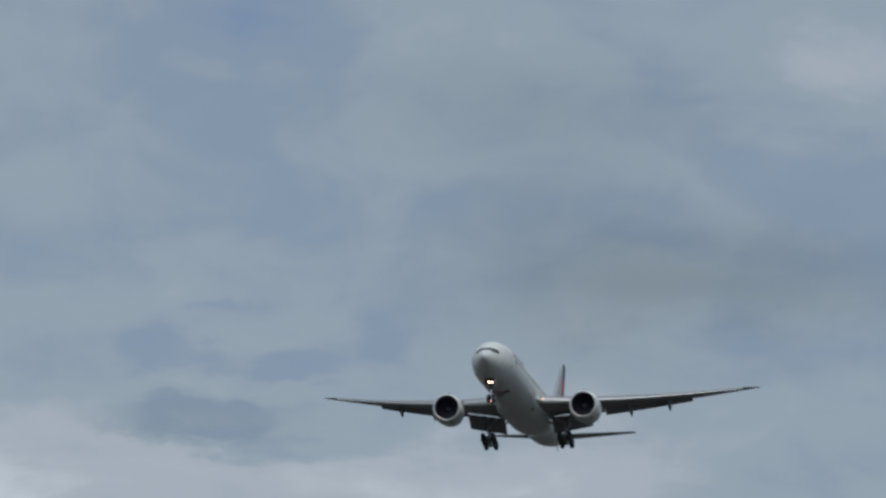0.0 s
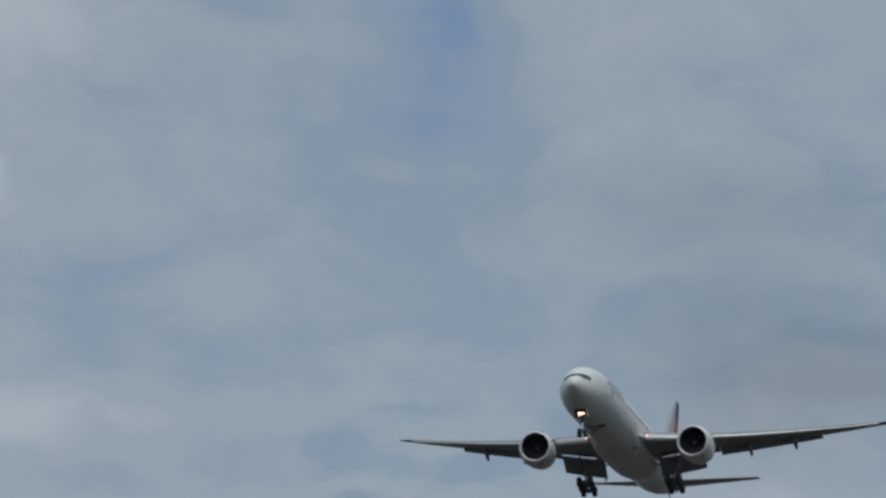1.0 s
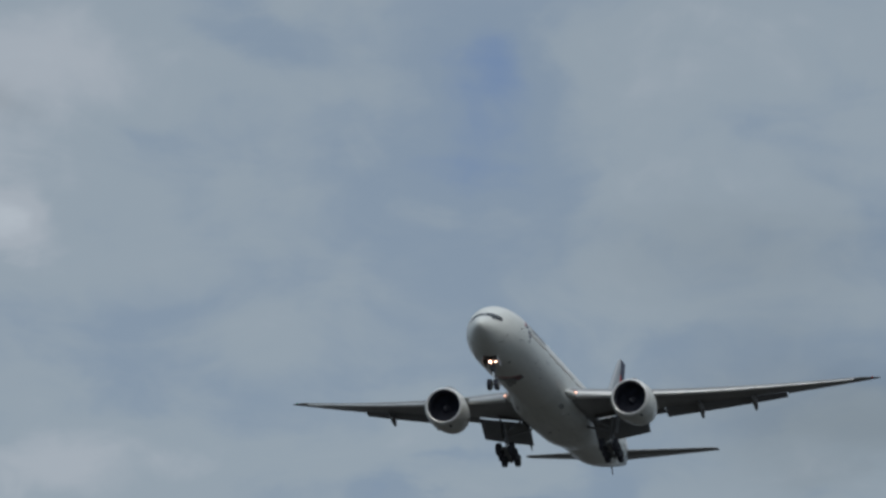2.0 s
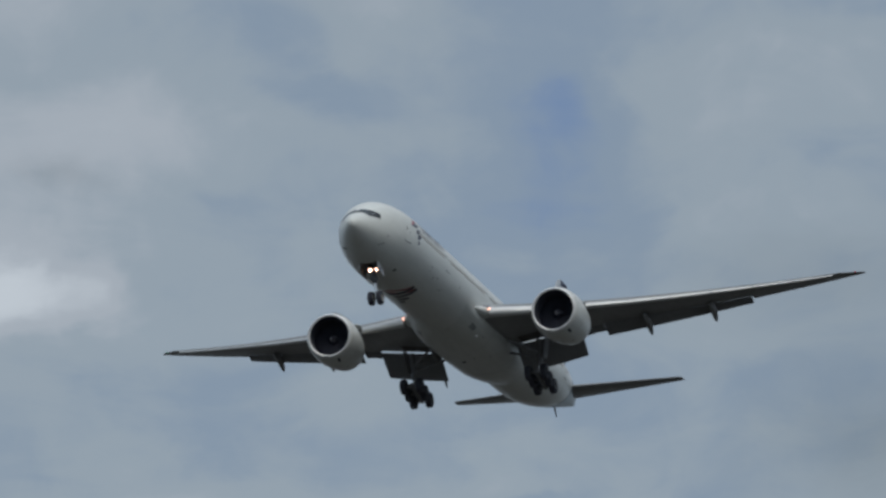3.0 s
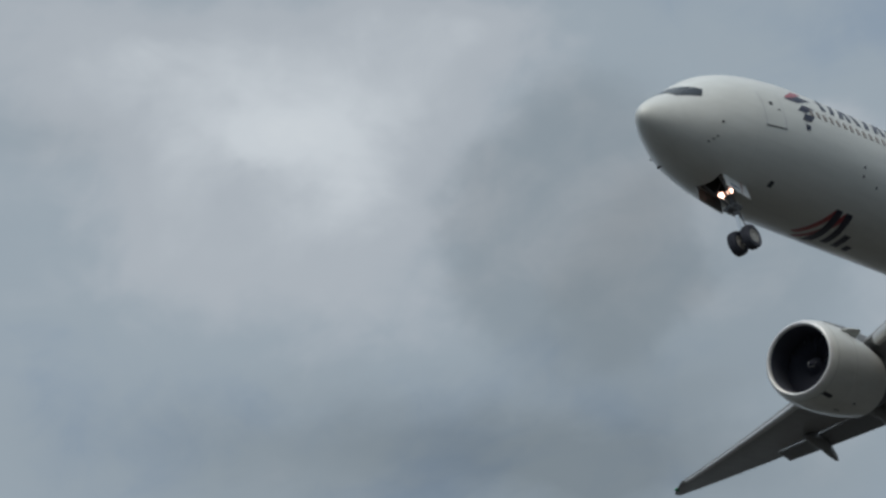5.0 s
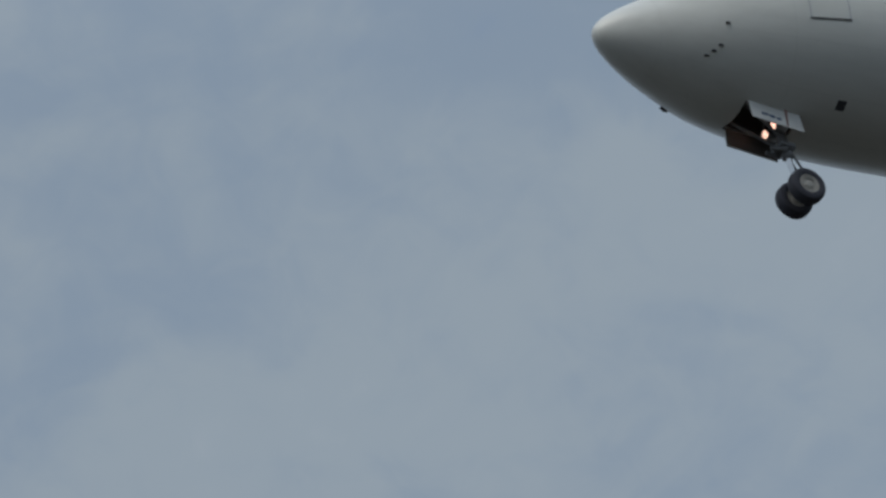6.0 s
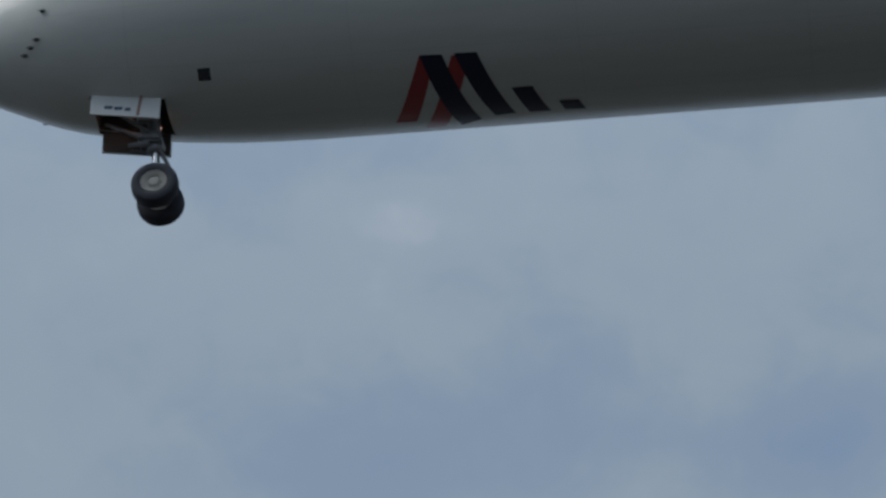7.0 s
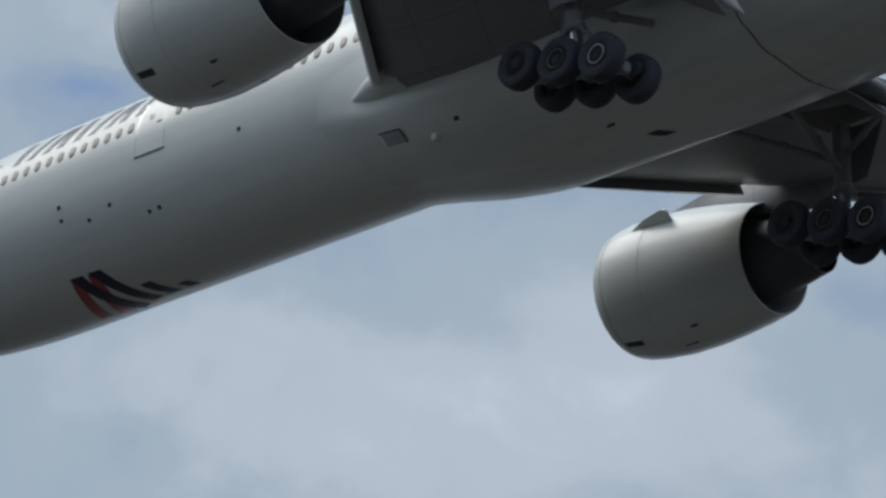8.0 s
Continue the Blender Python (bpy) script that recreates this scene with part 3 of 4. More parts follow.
def trail(y):
    if y < 10:
        return 40.5 + 0.02 * (y - 3.1)
    x = 40.64 + 0.372 * (min(y, 30.4) - 10)
    return x + (0.35 * (y - 30.4) if y > 30.4 else 0)


def rise(y):
    d = max(y - 3.1, 0)
    return -1.42 + 0.122 * d + 0.00195 * d * d


def twist(y):
    return radians(1.8 - 3.4 * (y - 3) / 29)


def wing_point(y, u, v, s=1):
    """A point by span, chord fraction and height in chords; s = 1 starboard, -1 port."""
    c, tw = trail(y) - lead(y), twist(y)
    x0, z0 = lead(y) + 0.25 * c, rise(y)
    du = (u - 0.25) * c
    return Vector((x0 + du * math.cos(tw) + v * c * math.sin(tw), s * y, z0 - du * math.sin(tw) + v * c * math.cos(tw)))


def thick_at(y):
    return float(np.interp(y, [3, 10, 30.4, 32.4], [0.135, 0.112, 0.10, 0.07]))


def section(y, s, end=1.0, begin=0.0, n=14):
    t = thick_at(y)
    us = [begin + (end - begin) * (1 - math.cos(math.pi * i / (n - 1))) / 2 for i in range(n)]
    cam_line = lambda u: 0.018 * 4 * u * (1 - u) - 0.012 * max(u - 0.7, 0)
    upper = [wing_point(y, u, cam_line(u) + foil(u, t), s) for u in reversed(us)]
    lower = [wing_point(y, u, cam_line(u) - 0.92 * foil(u, t), s) for u in us[1:]]
    return upper + lower


def wing_under(y, u):
    return 0.018 * 4 * u * (1 - u) - 0.012 * max(u - 0.7, 0) - 0.92 * foil(u, thick_at(y))


SPANS = [(2.2, 3.6, 1.0), (3.6, 9.0, 0.79), (9.0, 10.9, 0.83), (10.9, 23.0, 0.77), (23.0, 32.35, 1.0)]


def flap(s, y0, y1, gap, v0, chords, angle, n=6, thick=0.13):
    """A lowered flap; gap and chords give its start and size in wing chords at both ends."""
    bm = bmesh.new()
    rings = []
    for y in np.linspace(y0, y1, n):
        c = trail(y) - lead(y)
        u0, chord = (float(np.interp(y, (y0, y1), q)) for q in (gap, chords))
        a = math.atan(math.tan(radians(angle)))
        o = wing_point(y, u0, v0, s)
        ring = []
        us = [(1 - math.cos(math.pi * i / 9)) / 2 for i in range(10)]
        for u, side in [(u, 1) for u in reversed(us)] + [(u, -0.6) for u in us[1:]]:
            du, dv = u * chord * c, side * foil(u, thick) * chord * c
            ring.append(o + Vector((du * math.cos(a) + dv * math.sin(a), 0, -du * math.sin(a) + dv * math.cos(a))))
        rings.append(ring)
    loft(bm, rings)
    return bm


def slat(s, y0, y1, n=4):
    """A leading-edge slat run forward and down off the wing's nose."""
    bm = bmesh.new()
    rings = []
    a = radians(18)
    for y in np.linspace(y0, y1, n):
        c, t = trail(y) - lead(y), thick_at(y)
        size = min(max(0.115 * c, 0.5), 0.85) / c
        ring = []
        us = np.linspace(0, 1, 8)
        pts = [(size * u, foil(size * u, t) * 1.03 + 0.006) for u in reversed(us)] + [(size * 0.45 * u, -0.9 * foil(size * 0.45 * u, t)) for u in us[1:]]
        pts += [(size * 0.4, 0.35 * foil(size * 0.4, t)), (size * 0.8, 0.8 * foil(size * 0.8, t))]
        for u, v in pts:
            uu, vv = (u - size) * math.cos(a) - v * math.sin(a) + size, (u - size) * math.sin(a) + v * math.cos(a)
            ring.append(wing_point(y, uu - 0.25 * size, vv - 0.014, s))
        rings.append(ring)
    loft(bm, rings)
    return bm


def canoe(s, y, u0, length, drop, width=0.3, deep=0.42):
    """Flap track fairing: a pod under the wing whose tail droops with the flap."""
    bm = bmesh.new()
    top = wing_point(y, u0, -0.03, s)
    rings = []
    for k in np.linspace(0, 1, 14):
        fat = max((4 * k * (1 - k)) ** 0.55 if k > 0.35 else (k / 0.35) ** 0.6 * (4 * 0.35 * 0.65) ** 0.55, 0.03)
        z = top.z - 0.1 - drop * max(k - 0.5, 0) ** 1.3 * 2.4 - 0.25 * deep
        ring = []
        for q in np.linspace(0, 2 * math.pi, 14, endpoint=False):
            ring.append(Vector((top.x + k * length, top.y + width * fat * math.sin(q), z + deep * fat * math.cos(q))))
        rings.append(ring)
    loft(bm, rings)
    return bm


def wing(s):
    bm = bmesh.new()
    for y0, y1, e in SPANS:
        ys = list(np.linspace(y0, y1, max(2, int((y1 - y0) / 1.2) + 1)))
        if y1 > 30:
            ys = list(np.linspace(y0, 30.4, 8)) + list(np.linspace(30.8, y1, 6))
        loft(bm, [section(y, s, e) for y in ys])
    w = part("wing", bm, WING, airliner, "grey swept wing with a raked tip")
    for y0, y1 in ((3.72, 8.3), (10.9, 14.0), (14.06, 17.2), (17.26, 20.4), (20.46, 23.6), (23.66, 26.8), (26.86, 29.9)):
        part("slat", slat(s, y0, y1), SLAT, w, "bare metal leading-edge slat run out")
    part("inboard_flap", flap(s, 3.45, 8.95, (0.792, 0.806), -0.026, (0.24, 0.31), 36), FLAP, w, "grey inboard flap lowered")
    part("flaperon", flap(s, 9.1, 10.8, (0.832, 0.832), -0.006, (0.155, 0.155), 14), FLAP, w, "grey flaperon drooped")
    part("outboard_flap", flap(s, 10.95, 22.95, (0.762, 0.79), -0.010, (0.225, 0.21), 24, 9), FLAP, w, "grey outboard flap lowered")
    for y, u0, ln, dr in ((14.4, 0.54, 3.6, 1.0), (19.7, 0.54, 3.05, 0.88)):
        part("flap_track_fairing", canoe(s, y, u0, ln, dr), WING, w, "grey flap track fairing")
    part("flap_track_fairing", canoe(s, 3.85, 0.68, 4.9, 2.2, 0.22, 0.4), WING, w, "grey flap track fairing")
    # lamps: wing root landing light and tip lens
    p = wing_point(3.75, 0.0, 0.0, s)
    bm = bmesh.new()
    bmesh.ops.create_uvsphere(bm, u_segments=14, v_segments=10, radius=0.11, matrix=Matrix.Translation(p + Vector((-0.06, 0, -0.02))))
    part("landing_lamp", bm, LAMP_ROOT, w, "lit landing lamp in the wing root")
    # rounded root fillet ahead of the lamp
    bm = bmesh.new()
    rings = []
    for k in np.linspace(0, 1, 9):
        r = 0.7 * math.sin(math.pi * min(k * 0.62, 0.5)) + 0.02
        c = Vector((25.5 + 2.7 * k, s * (2.75 + 0.42 * k), -1.42))
        rings.append([c + Vector((0, 0.85 * r * math.sin(q), 0.62 * r * math.cos(q))) for q in np.linspace(0, 2 * math.pi, 18, endpoint=False)])
    loft(bm, rings)
    part("root_fillet", bm, FAIRING, w, "white wing root fillet")
    p = wing_point(31.6, 0.08, 0.0, s)
    bm = bmesh.new()
    bmesh.ops.create_uvsphere(bm, u_segments=10, v_segments=8, radius=0.12, matrix=Matrix.Translation(p) @ Matrix.Diagonal((2.2, 1, 0.7, 1)))
    part("navigation_lens", bm, NAVGREEN if s > 0 else NAVRED, w)
    for k in range(7):
        y = 23.5 + 1.2 * k
        a = wing_point(y, 0.985, 0.0, s)
        bm = bmesh.new()
        tube(bm, a, a + Vector((0.28, 0, 0)), 0.012, 0.006, 6)
        part("static_wick", bm, GAP, w)
    return w


wing(1)
wing(-1)


# ---------- engines ----------
ENG_Y, ENG_Z, ENG_X = 9.72, -2.48, 25.39


def blade_mesh():
    """One twisted fan blade, on the engine's axis."""
    bm = bmesh.new()
    g = []
    for r in np.linspace(0.42, 1.6, 7):
        w = 0.20 + 0.09 * math.sin((r - 0.42) / 1.18 * math.pi)
        pitch = radians(25 + 38 * (r - 0.42) / 1.18)
        swirl = 0.12 * math.sin((r - 0.4) * 2.4)
        row = []
        for h in (-1, 0, 1):
            d = h * w / 2
            ang = swirl + d * math.sin(pitch) * 2.2 / max(r, 0.5)
            row.append(bm.verts.new((1.6 + d * math.cos(pitch) * 1.5 + 0.02 * h * h, r * math.sin(ang), r * math.cos(ang))))
        g.append(row)
    for a, b in zip(g, g[1:]):
        for i in range(2):
            bm.faces.new((a[i], a[i + 1], b[i + 1], b[i]))
    ob = part("fan_blade", bm, TITAN)
    data = ob.data
    bpy.data.objects.remove(ob)
    return data


BLADE = blade_mesh()


def engine(s):
    c = Vector((ENG_X, s * ENG_Y, ENG_Z))
    tilt = pose(0, 0, 0, 0, 1.5, 2.2 * s).to_3x3()
    at = lambda x, y, z: c + tilt @ Vector((x, y, z))
    bm = bmesh.new()
    spun(bm, [(0.11, 1.90), (0.2, 1.95), (0.42, 2.02), (0.9, 2.10), (1.8, 2.15), (2.8, 2.11), (3.8, 2.0), (4.7, 1.86), (5.45, 1.70), (5.45, 1.66), (4.6, 1.74), (3.5, 1.74)], c, 64, tilt)
    e = part("engine", bm, COWL, airliner, "white engine cowling")
    bm = bmesh.new()
    spun(bm, [(0.11, 1.90), (0.07, 1.87), (0.02, 1.82), (0.0, 1.78), (0.03, 1.71), (0.14, 1.665)], c, 64, tilt)
    part("inlet_lip", bm, LIP, e, "polished metal inlet lip")
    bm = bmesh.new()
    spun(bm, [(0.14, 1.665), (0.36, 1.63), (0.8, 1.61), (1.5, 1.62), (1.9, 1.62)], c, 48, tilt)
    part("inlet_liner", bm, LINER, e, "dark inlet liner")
    # fan: flat dark disc for the shade behind, twisted blades and a pale-tipped spinner
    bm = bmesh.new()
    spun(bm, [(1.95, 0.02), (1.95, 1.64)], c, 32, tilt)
    part("fan_back_dark", bm, GAP, e)
    for k in range(22):
        ob = new("fan_blade", BLADE)
        ob.parent = e
        ob.matrix_basis = Matrix.Translation(c) @ tilt.to_4x4() @ pose(0, 0, 0, 360 * k / 22, 0, 0)
    bm = bmesh.new()
    spun(bm, [(0.98, 0.012), (1.03, 0.09), (1.15, 0.19), (1.35, 0.32), (1.6, 0.43), (1.75, 0.46)], c, 28, tilt)
    part("spinner", bm, TITAN, e, "dark spinner cone")
    bm = bmesh.new()
    g = []
    for k in range(15):
        q = k / 14 * 1.5 * math.pi
        x, r, w = 1.02 + 0.17 * k / 14, 0.10 + 0.115 * k / 14, 0.016
        g.append([bm.verts.new(at(x - 0.012, (r + d) * math.sin(q), (r + d) * math.cos(q))) for d in (-w, w)])
    for a, b in zip(g, g[1:]):
        bm.faces.new((a[0], a[1], b[1], b[0]))
    part("spinner_mark", bm, INLET, e, "pale spiral mark")
    # core cowl, nozzle and plug
    bm = bmesh.new()
    spun(bm, [(3.6, 1.32), (4.6, 1.30), (5.6, 1.16), (6.5, 0.97), (7.2, 0.82), (7.2, 0.78), (6.6, 0.80)], c, 40, tilt)
    part("core_cowl", bm, HOT, e, "dark heat-stained core cowl")
    bm = bmesh.new()
    spun(bm, [(6.4, 0.6), (7.2, 0.52), (7.9, 0.30), (8.4, 0.05), (8.42, 0.01)], c, 28, tilt)
    part("exhaust_plug", bm, HOT, e, "dark exhaust plug")
    # flat dark ring that stands for the shade deep in the duct
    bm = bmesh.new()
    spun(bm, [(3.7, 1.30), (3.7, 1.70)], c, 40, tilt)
    part("bypass_duct_dark", bm, GAP, e)
    # cowl joints, latches and outlets
    for x, r in ((0.44, 2.02), (1.95, 2.148)):
        bm = bmesh.new()
        spun(bm, [(x, r - 0.006), (x, r + 0.006), (x + 0.02, r + 0.006), (x + 0.02, r - 0.006)], c, 64, tilt)
        part("cowl_joint", bm, GAP if x < 1 else SEAM, e)
    for x, q, lx, lw in ((0.85, 197 if s > 0 else 212, 0.7, 0.22), (3.2, 200, 0.26, 0.1), (3.25, 150, 0.2, 0.09), (2.6, 180, 0.5, 0.07)):
        r = np.interp(x, [0.42, 0.9, 1.8, 2.8, 3.8], [2.02, 2.10, 2.15, 2.11, 2.0])
        bm = bmesh.new()
        g = []
        for i in range(4):
            xx = x - lx / 2 + lx * i / 3
            rr = np.interp(xx, [0.42, 0.9, 1.8, 2.8, 3.8], [2.02, 2.10, 2.15, 2.11, 2.0]) + 0.008
            g.append([bm.verts.new(at(xx, rr * math.sin(radians(q) + d / r), rr * math.cos(radians(q) + d / r))) for d in (-lw / 2, lw / 2)])
        for a, b in zip(g, g[1:]):
            bm.faces.new((a[0], a[1], b[1], b[0]))
        part("cowl_outlet", bm, GAP, e)
    # strake on the inboard upper shoulder
    bm = bmesh.new()
    q = radians(-58 * s)
    o = lambda x, r, d=0.0: at(x, r * math.sin(q) + d * math.cos(q), r * math.cos(q) - d * math.sin(q))
    loft(bm, [[o(1.35, 2.12, d), o(2.0, 2.40, d), o(2.75, 2.56, d * 0.5), o(2.95, 2.5, d * 0.5), o(2.95, 2.08, d)] for d in (-0.03, 0.03)])
    part("strake", bm, FAIRING, e, "white cowl strake")
    # pylon
    bm = bmesh.new()
    rings = []
    for x, zt, zb, w in ((0.9, 2.05, 1.9, 0.05), (1.6, 2.36, 2.0, 0.22), (3.0, 2.55, 1.9, 0.36), (4.6, 2.62, 1.4, 0.40), (6.0, 2.62, 1.0, 0.40), (7.4, 2.45, 1.15, 0.30), (8.6, 2.35, 1.7, 0.2), (9.8, 2.2, 2.0, 0.05)):
        yy = s * (ENG_Y + 0.0)
        X, Z = ENG_X + x, ENG_Z
        h, m = (zt - zb) / 2, (zt + zb) / 2
        rings.append([Vector((X, yy + w * a, Z + m + h * b)) for a, b in ((-0.7, 1), (0.7, 1), (1, 0.7), (1, -0.7), (0.6, -1), (-0.6, -1), (-1, -0.7), (-1, 0.7))])
    loft(bm, rings)
    part("pylon", bm, WING, e, "grey engine pylon")
    return e


engine(1)
engine(-1)


# ---------- tail ----------
def panel(le0, le1, te0, te1, base, tip, axis, thick=0.095, n=8, drop=0.0):
    """A lofted tail surface from base to tip; axis 1 spans along y, 2 along z."""
    bm = bmesh.new()
    rings = []
    us = [(1 - math.cos(math.pi * i / 11)) / 2 for i in range(12)]
    for k in list(np.linspace(0, 0.97, n)) + [0.99, 1.0]:
        a, b = le0 + (le1 - le0) * k, te0 + (te1 - te0) * k
        if k > 0.975:
            a += (b - a) * (0.08 if k < 0.995 else 0.2)
        t = thick * (1 if k < 0.98 else 0.6)
        p = base.lerp(tip, k)
        ring = []
        for u, side in [(u, 1) for u in reversed(us)] + [(u, -1) for u in us[1:]]:
            d = side * foil(u, t) * (b - a)
            ring.append(Vector((a + u * (b - a), p.y + (d if axis == 2 else 0), p.z + (d - drop * (1 - u) * (b - a) if axis == 1 else 0))))
        rings.append(ring)
    loft(bm, rings)
    return bm


for s in (1, -1):
    st = part("stabilizer", panel(63.2, 70.2, 69.6, 72.05, Vector((0, s * 0.9, 0.6)), Vector((0, s * 11.0, 1.82)), 1, drop=0.05), WING, airliner, "grey horizontal stabilizer")
    a, b = Vector((68.2, s * 1.9, 0.7)), Vector((71.4, s * 10.5, 1.74))
    bm = bmesh.new()
    tube(bm, a + Vector((0, 0, 0.0)), b, 0.02, 0.02, 6)
    part("elevator_hinge", bm, GAP, st)
fin = part("fin", panel(57.6, 69.4, 69.8, 72.9, Vector((0, 0, 2.6)), Vector((0, 0, 12.4)), 2), FIN, airliner, "pale tail fin with a navy and red rear")
bm = bmesh.new()
tube(bm, (66.6, 0.32, 3.4), (71.6, 0.14, 12.4), 0.02, 0.02, 6)
part("rudder_hinge", bm, GAP, fin)
bm = bmesh.new()
tube(bm, (72.7, 0, 1.25), (73.1, 0, 1.28), 0.2, 0.17, 14)
part("exhaust_outlet", bm, TITAN, body_shell, "dark auxiliary exhaust outlet")


# ---------- landing gear ----------
def wheel(parent, c, r, w, out, rim_mat, ring):
    """Tyre and rim about an axle along y; out is the side (+1 or -1) of the bright face."""
    c = Vector(c)
    prof = [(-0.42, 0.56), (-0.5, 0.68), (-0.5, 0.84), (-0.42, 0.95), (-0.24, 0.995), (-0.12, 1.0), (-0.115, 0.982), (-0.085, 0.982), (-0.08, 1.0), (0.08, 1.0), (0.085, 0.982), (0.115, 0.982), (0.12, 1.0),
            (0.24, 0.995), (0.42, 0.95), (0.5, 0.84), (0.5, 0.68), (0.42, 0.56)]
    turn = Matrix(((0, 1, 0), (1, 0, 0), (0, 0, -1)))
    bm = bmesh.new()
    spun(bm, [(x * w, q * r) for x, q in prof], c, 36, turn)
    part("tyre", bm, TYRE, parent, "black rubber tyre")
    bm = bmesh.new()
    for o in (1, -1):
        spun(bm, [(o * x * w, q * r) for x, q in ((0.42, 0.56), (0.45, 0.53), (0.40, 0.47), (0.30, 0.43), (0.22, 0.30), (0.26, 0.26), (0.40, 0.2), (0.42, 0.12), (0.42, 0.01))], c, 28, turn)
    part("rim", bm, rim_mat, parent, "grey wheel rim")
    if ring:
        bm = bmesh.new()
        spun(bm, [(out * x * w, q * r) for x, q in ((0.455, 0.42), (0.47, 0.40), (0.455, 0.36), (0.43, 0.38))], c, 28, turn, closed=True)
        part("hub_ring", bm, ring, parent, "pale hub ring")


def nose_gear():
    ax = Vector((5.92, -0.02, -5.17))
    top = Vector((5.66, -0.02, -2.3))
    bm = bmesh.new()
    tube(bm, top, top.lerp(ax, 0.55), 0.15, 0.15, 18)
    tube(bm, top.lerp(ax, 0.5), top.lerp(ax, 0.58), 0.19, 0.19, 18)
    g = part("nose_landing_gear", bm, GEAR, airliner, "grey nose gear leg lowered")
    bm = bmesh.new()
    tube(bm, ax - Vector((0, 0.42, 0)), ax + Vector((0, 0.42, 0)), 0.09, 0.09, 14)
    part("axle", bm, GEAR, g)
    bm = bmesh.new()
    tube(bm, top.lerp(ax, 0.5), ax, 0.095, 0.095, 16)
    part("oleo", bm, CHROME, g, "bright oleo piston")
    for y in (0.11, -0.11):
        bm = bmesh.new()
        mid = top.lerp(ax, 0.76) + Vector((0.34, y, 0))
        tube(bm, top.lerp(ax, 0.56) + Vector((0.12, y, 0)), mid, 0.04, 0.035, 8)
        tube(bm, mid, ax + Vector((0.08, y, 0.1)), 0.035, 0.04, 8)
        part("torque_link", bm, GEAR, g)
        bm = bmesh.new()
        tube(bm, top.lerp(ax, 0.42) + Vector((0, y * 1.6, 0)), Vector((4.45, y * 4, -2.6)), 0.055, 0.05, 10)
        part("drag_brace", bm, GEAR, g)
    bm = bmesh.new()
    box(bm, Matrix.Translation(top.lerp(ax, 0.47)) @ pose(-0.05, 0, 0, 0, 6, 0), 0.5, 0.62, 0.22, 0.05)
    tube(bm, top.lerp(ax, 0.47) + Vector((-0.3, -0.36, 0)), top.lerp(ax, 0.47) + Vector((-0.3, 0.36, 0)), 0.07, 0.07, 10)
    for y in (0.2, -0.2):
        tube(bm, top.lerp(ax, 0.5) + Vector((-0.1, y, -0.05)), top.lerp(ax, 0.5) + Vector((-0.62, 0.6 * y, -0.02)), 0.075, 0.05, 10)
    part("steering_unit", bm, GEAR, g)
    for y in (0.24, -0.24):
        c = Vector((5.68, y, -3.0))
        bm = bmesh.new()
        spun(bm, [(-0.30, 0.155), (-0.29, 0.168), (0.05, 0.168), (0.14, 0.12), (0.17, 0.03)], c, 20)
        lamp_can = part("lamp_housing", bm, STEEL, g)
        bm = bmesh.new()
        spun(bm, [(-0.02, 0.002), (-0.018, 0.08), (-0.005, 0.14), (0.02, 0.155)], c, 20)
        part("landing_lamp", bm, LAMP, g, "lit round landing lamp")
        bm = bmesh.new()
        tube(bm, c + Vector((0.1, 0, 0)), Vector((5.86, 0, -2.97)), 0.03, 0.03, 8)
        part("lamp_bracket", bm, GEAR, g)
    for o in (1, -1):
        wheel(g, ax + Vector((0, 0.36 * o, 0)), 0.56, 0.42, o, RIM, RIM)
    # bay, with its shade put into the colour, and the two open forward doors
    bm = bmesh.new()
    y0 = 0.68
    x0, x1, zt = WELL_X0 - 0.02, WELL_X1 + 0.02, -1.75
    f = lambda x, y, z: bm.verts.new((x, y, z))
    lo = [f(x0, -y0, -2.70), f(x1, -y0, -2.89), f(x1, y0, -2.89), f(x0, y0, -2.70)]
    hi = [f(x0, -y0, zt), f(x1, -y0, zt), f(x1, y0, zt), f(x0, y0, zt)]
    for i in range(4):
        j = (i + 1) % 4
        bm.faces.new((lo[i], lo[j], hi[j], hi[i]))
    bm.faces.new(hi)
    part("wheel_bay_dark", bm, WELL, g, "dark open nose wheel bay", smooth=False)
    for s in (1, -1):
        bm = bmesh.new()
        rings = []
        for x in np.linspace(4.34, 6.02, 7):
            zt_, zb_ = -2.58 - 0.15 * (x - 4.34), -3.21 - 0.17 * (x - 4.34)
            out = 0.06
            rings.append([Vector((x, s * (0.68 + d + out * k), zt_ + (zb_ - zt_) * k)) for d, k in ((0, 0), (0, 0.5), (0, 1), (0.035, 1.0), (0.05, 0.5), (0.035, 0))])
        loft(bm, rings)
        part("gear_door", bm, DOORIN, g, "white open nose gear door")
        # thin panel added to make the door's inner face dark
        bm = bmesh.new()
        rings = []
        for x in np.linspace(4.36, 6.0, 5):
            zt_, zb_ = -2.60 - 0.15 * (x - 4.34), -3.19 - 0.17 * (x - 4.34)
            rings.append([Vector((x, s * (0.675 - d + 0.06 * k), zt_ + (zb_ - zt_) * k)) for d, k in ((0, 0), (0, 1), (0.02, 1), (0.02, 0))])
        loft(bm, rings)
        part("door_inner_dark", bm, WELL, g, "dark brown inner face of the gear door")
        bm = bmesh.new()
        box(bm, pose(5.52, s * 0.765, -3.06, 0, 6, 0), 0.06, 0.02, 0.62)
        part("door_stripe", bm, RUST, g, "faded red stripe on the door")
        for k, (x, w) in enumerate(((4.78, 0.2), (5.02, 0.2), (5.24, 0.14))):
            bm = bmesh.new()
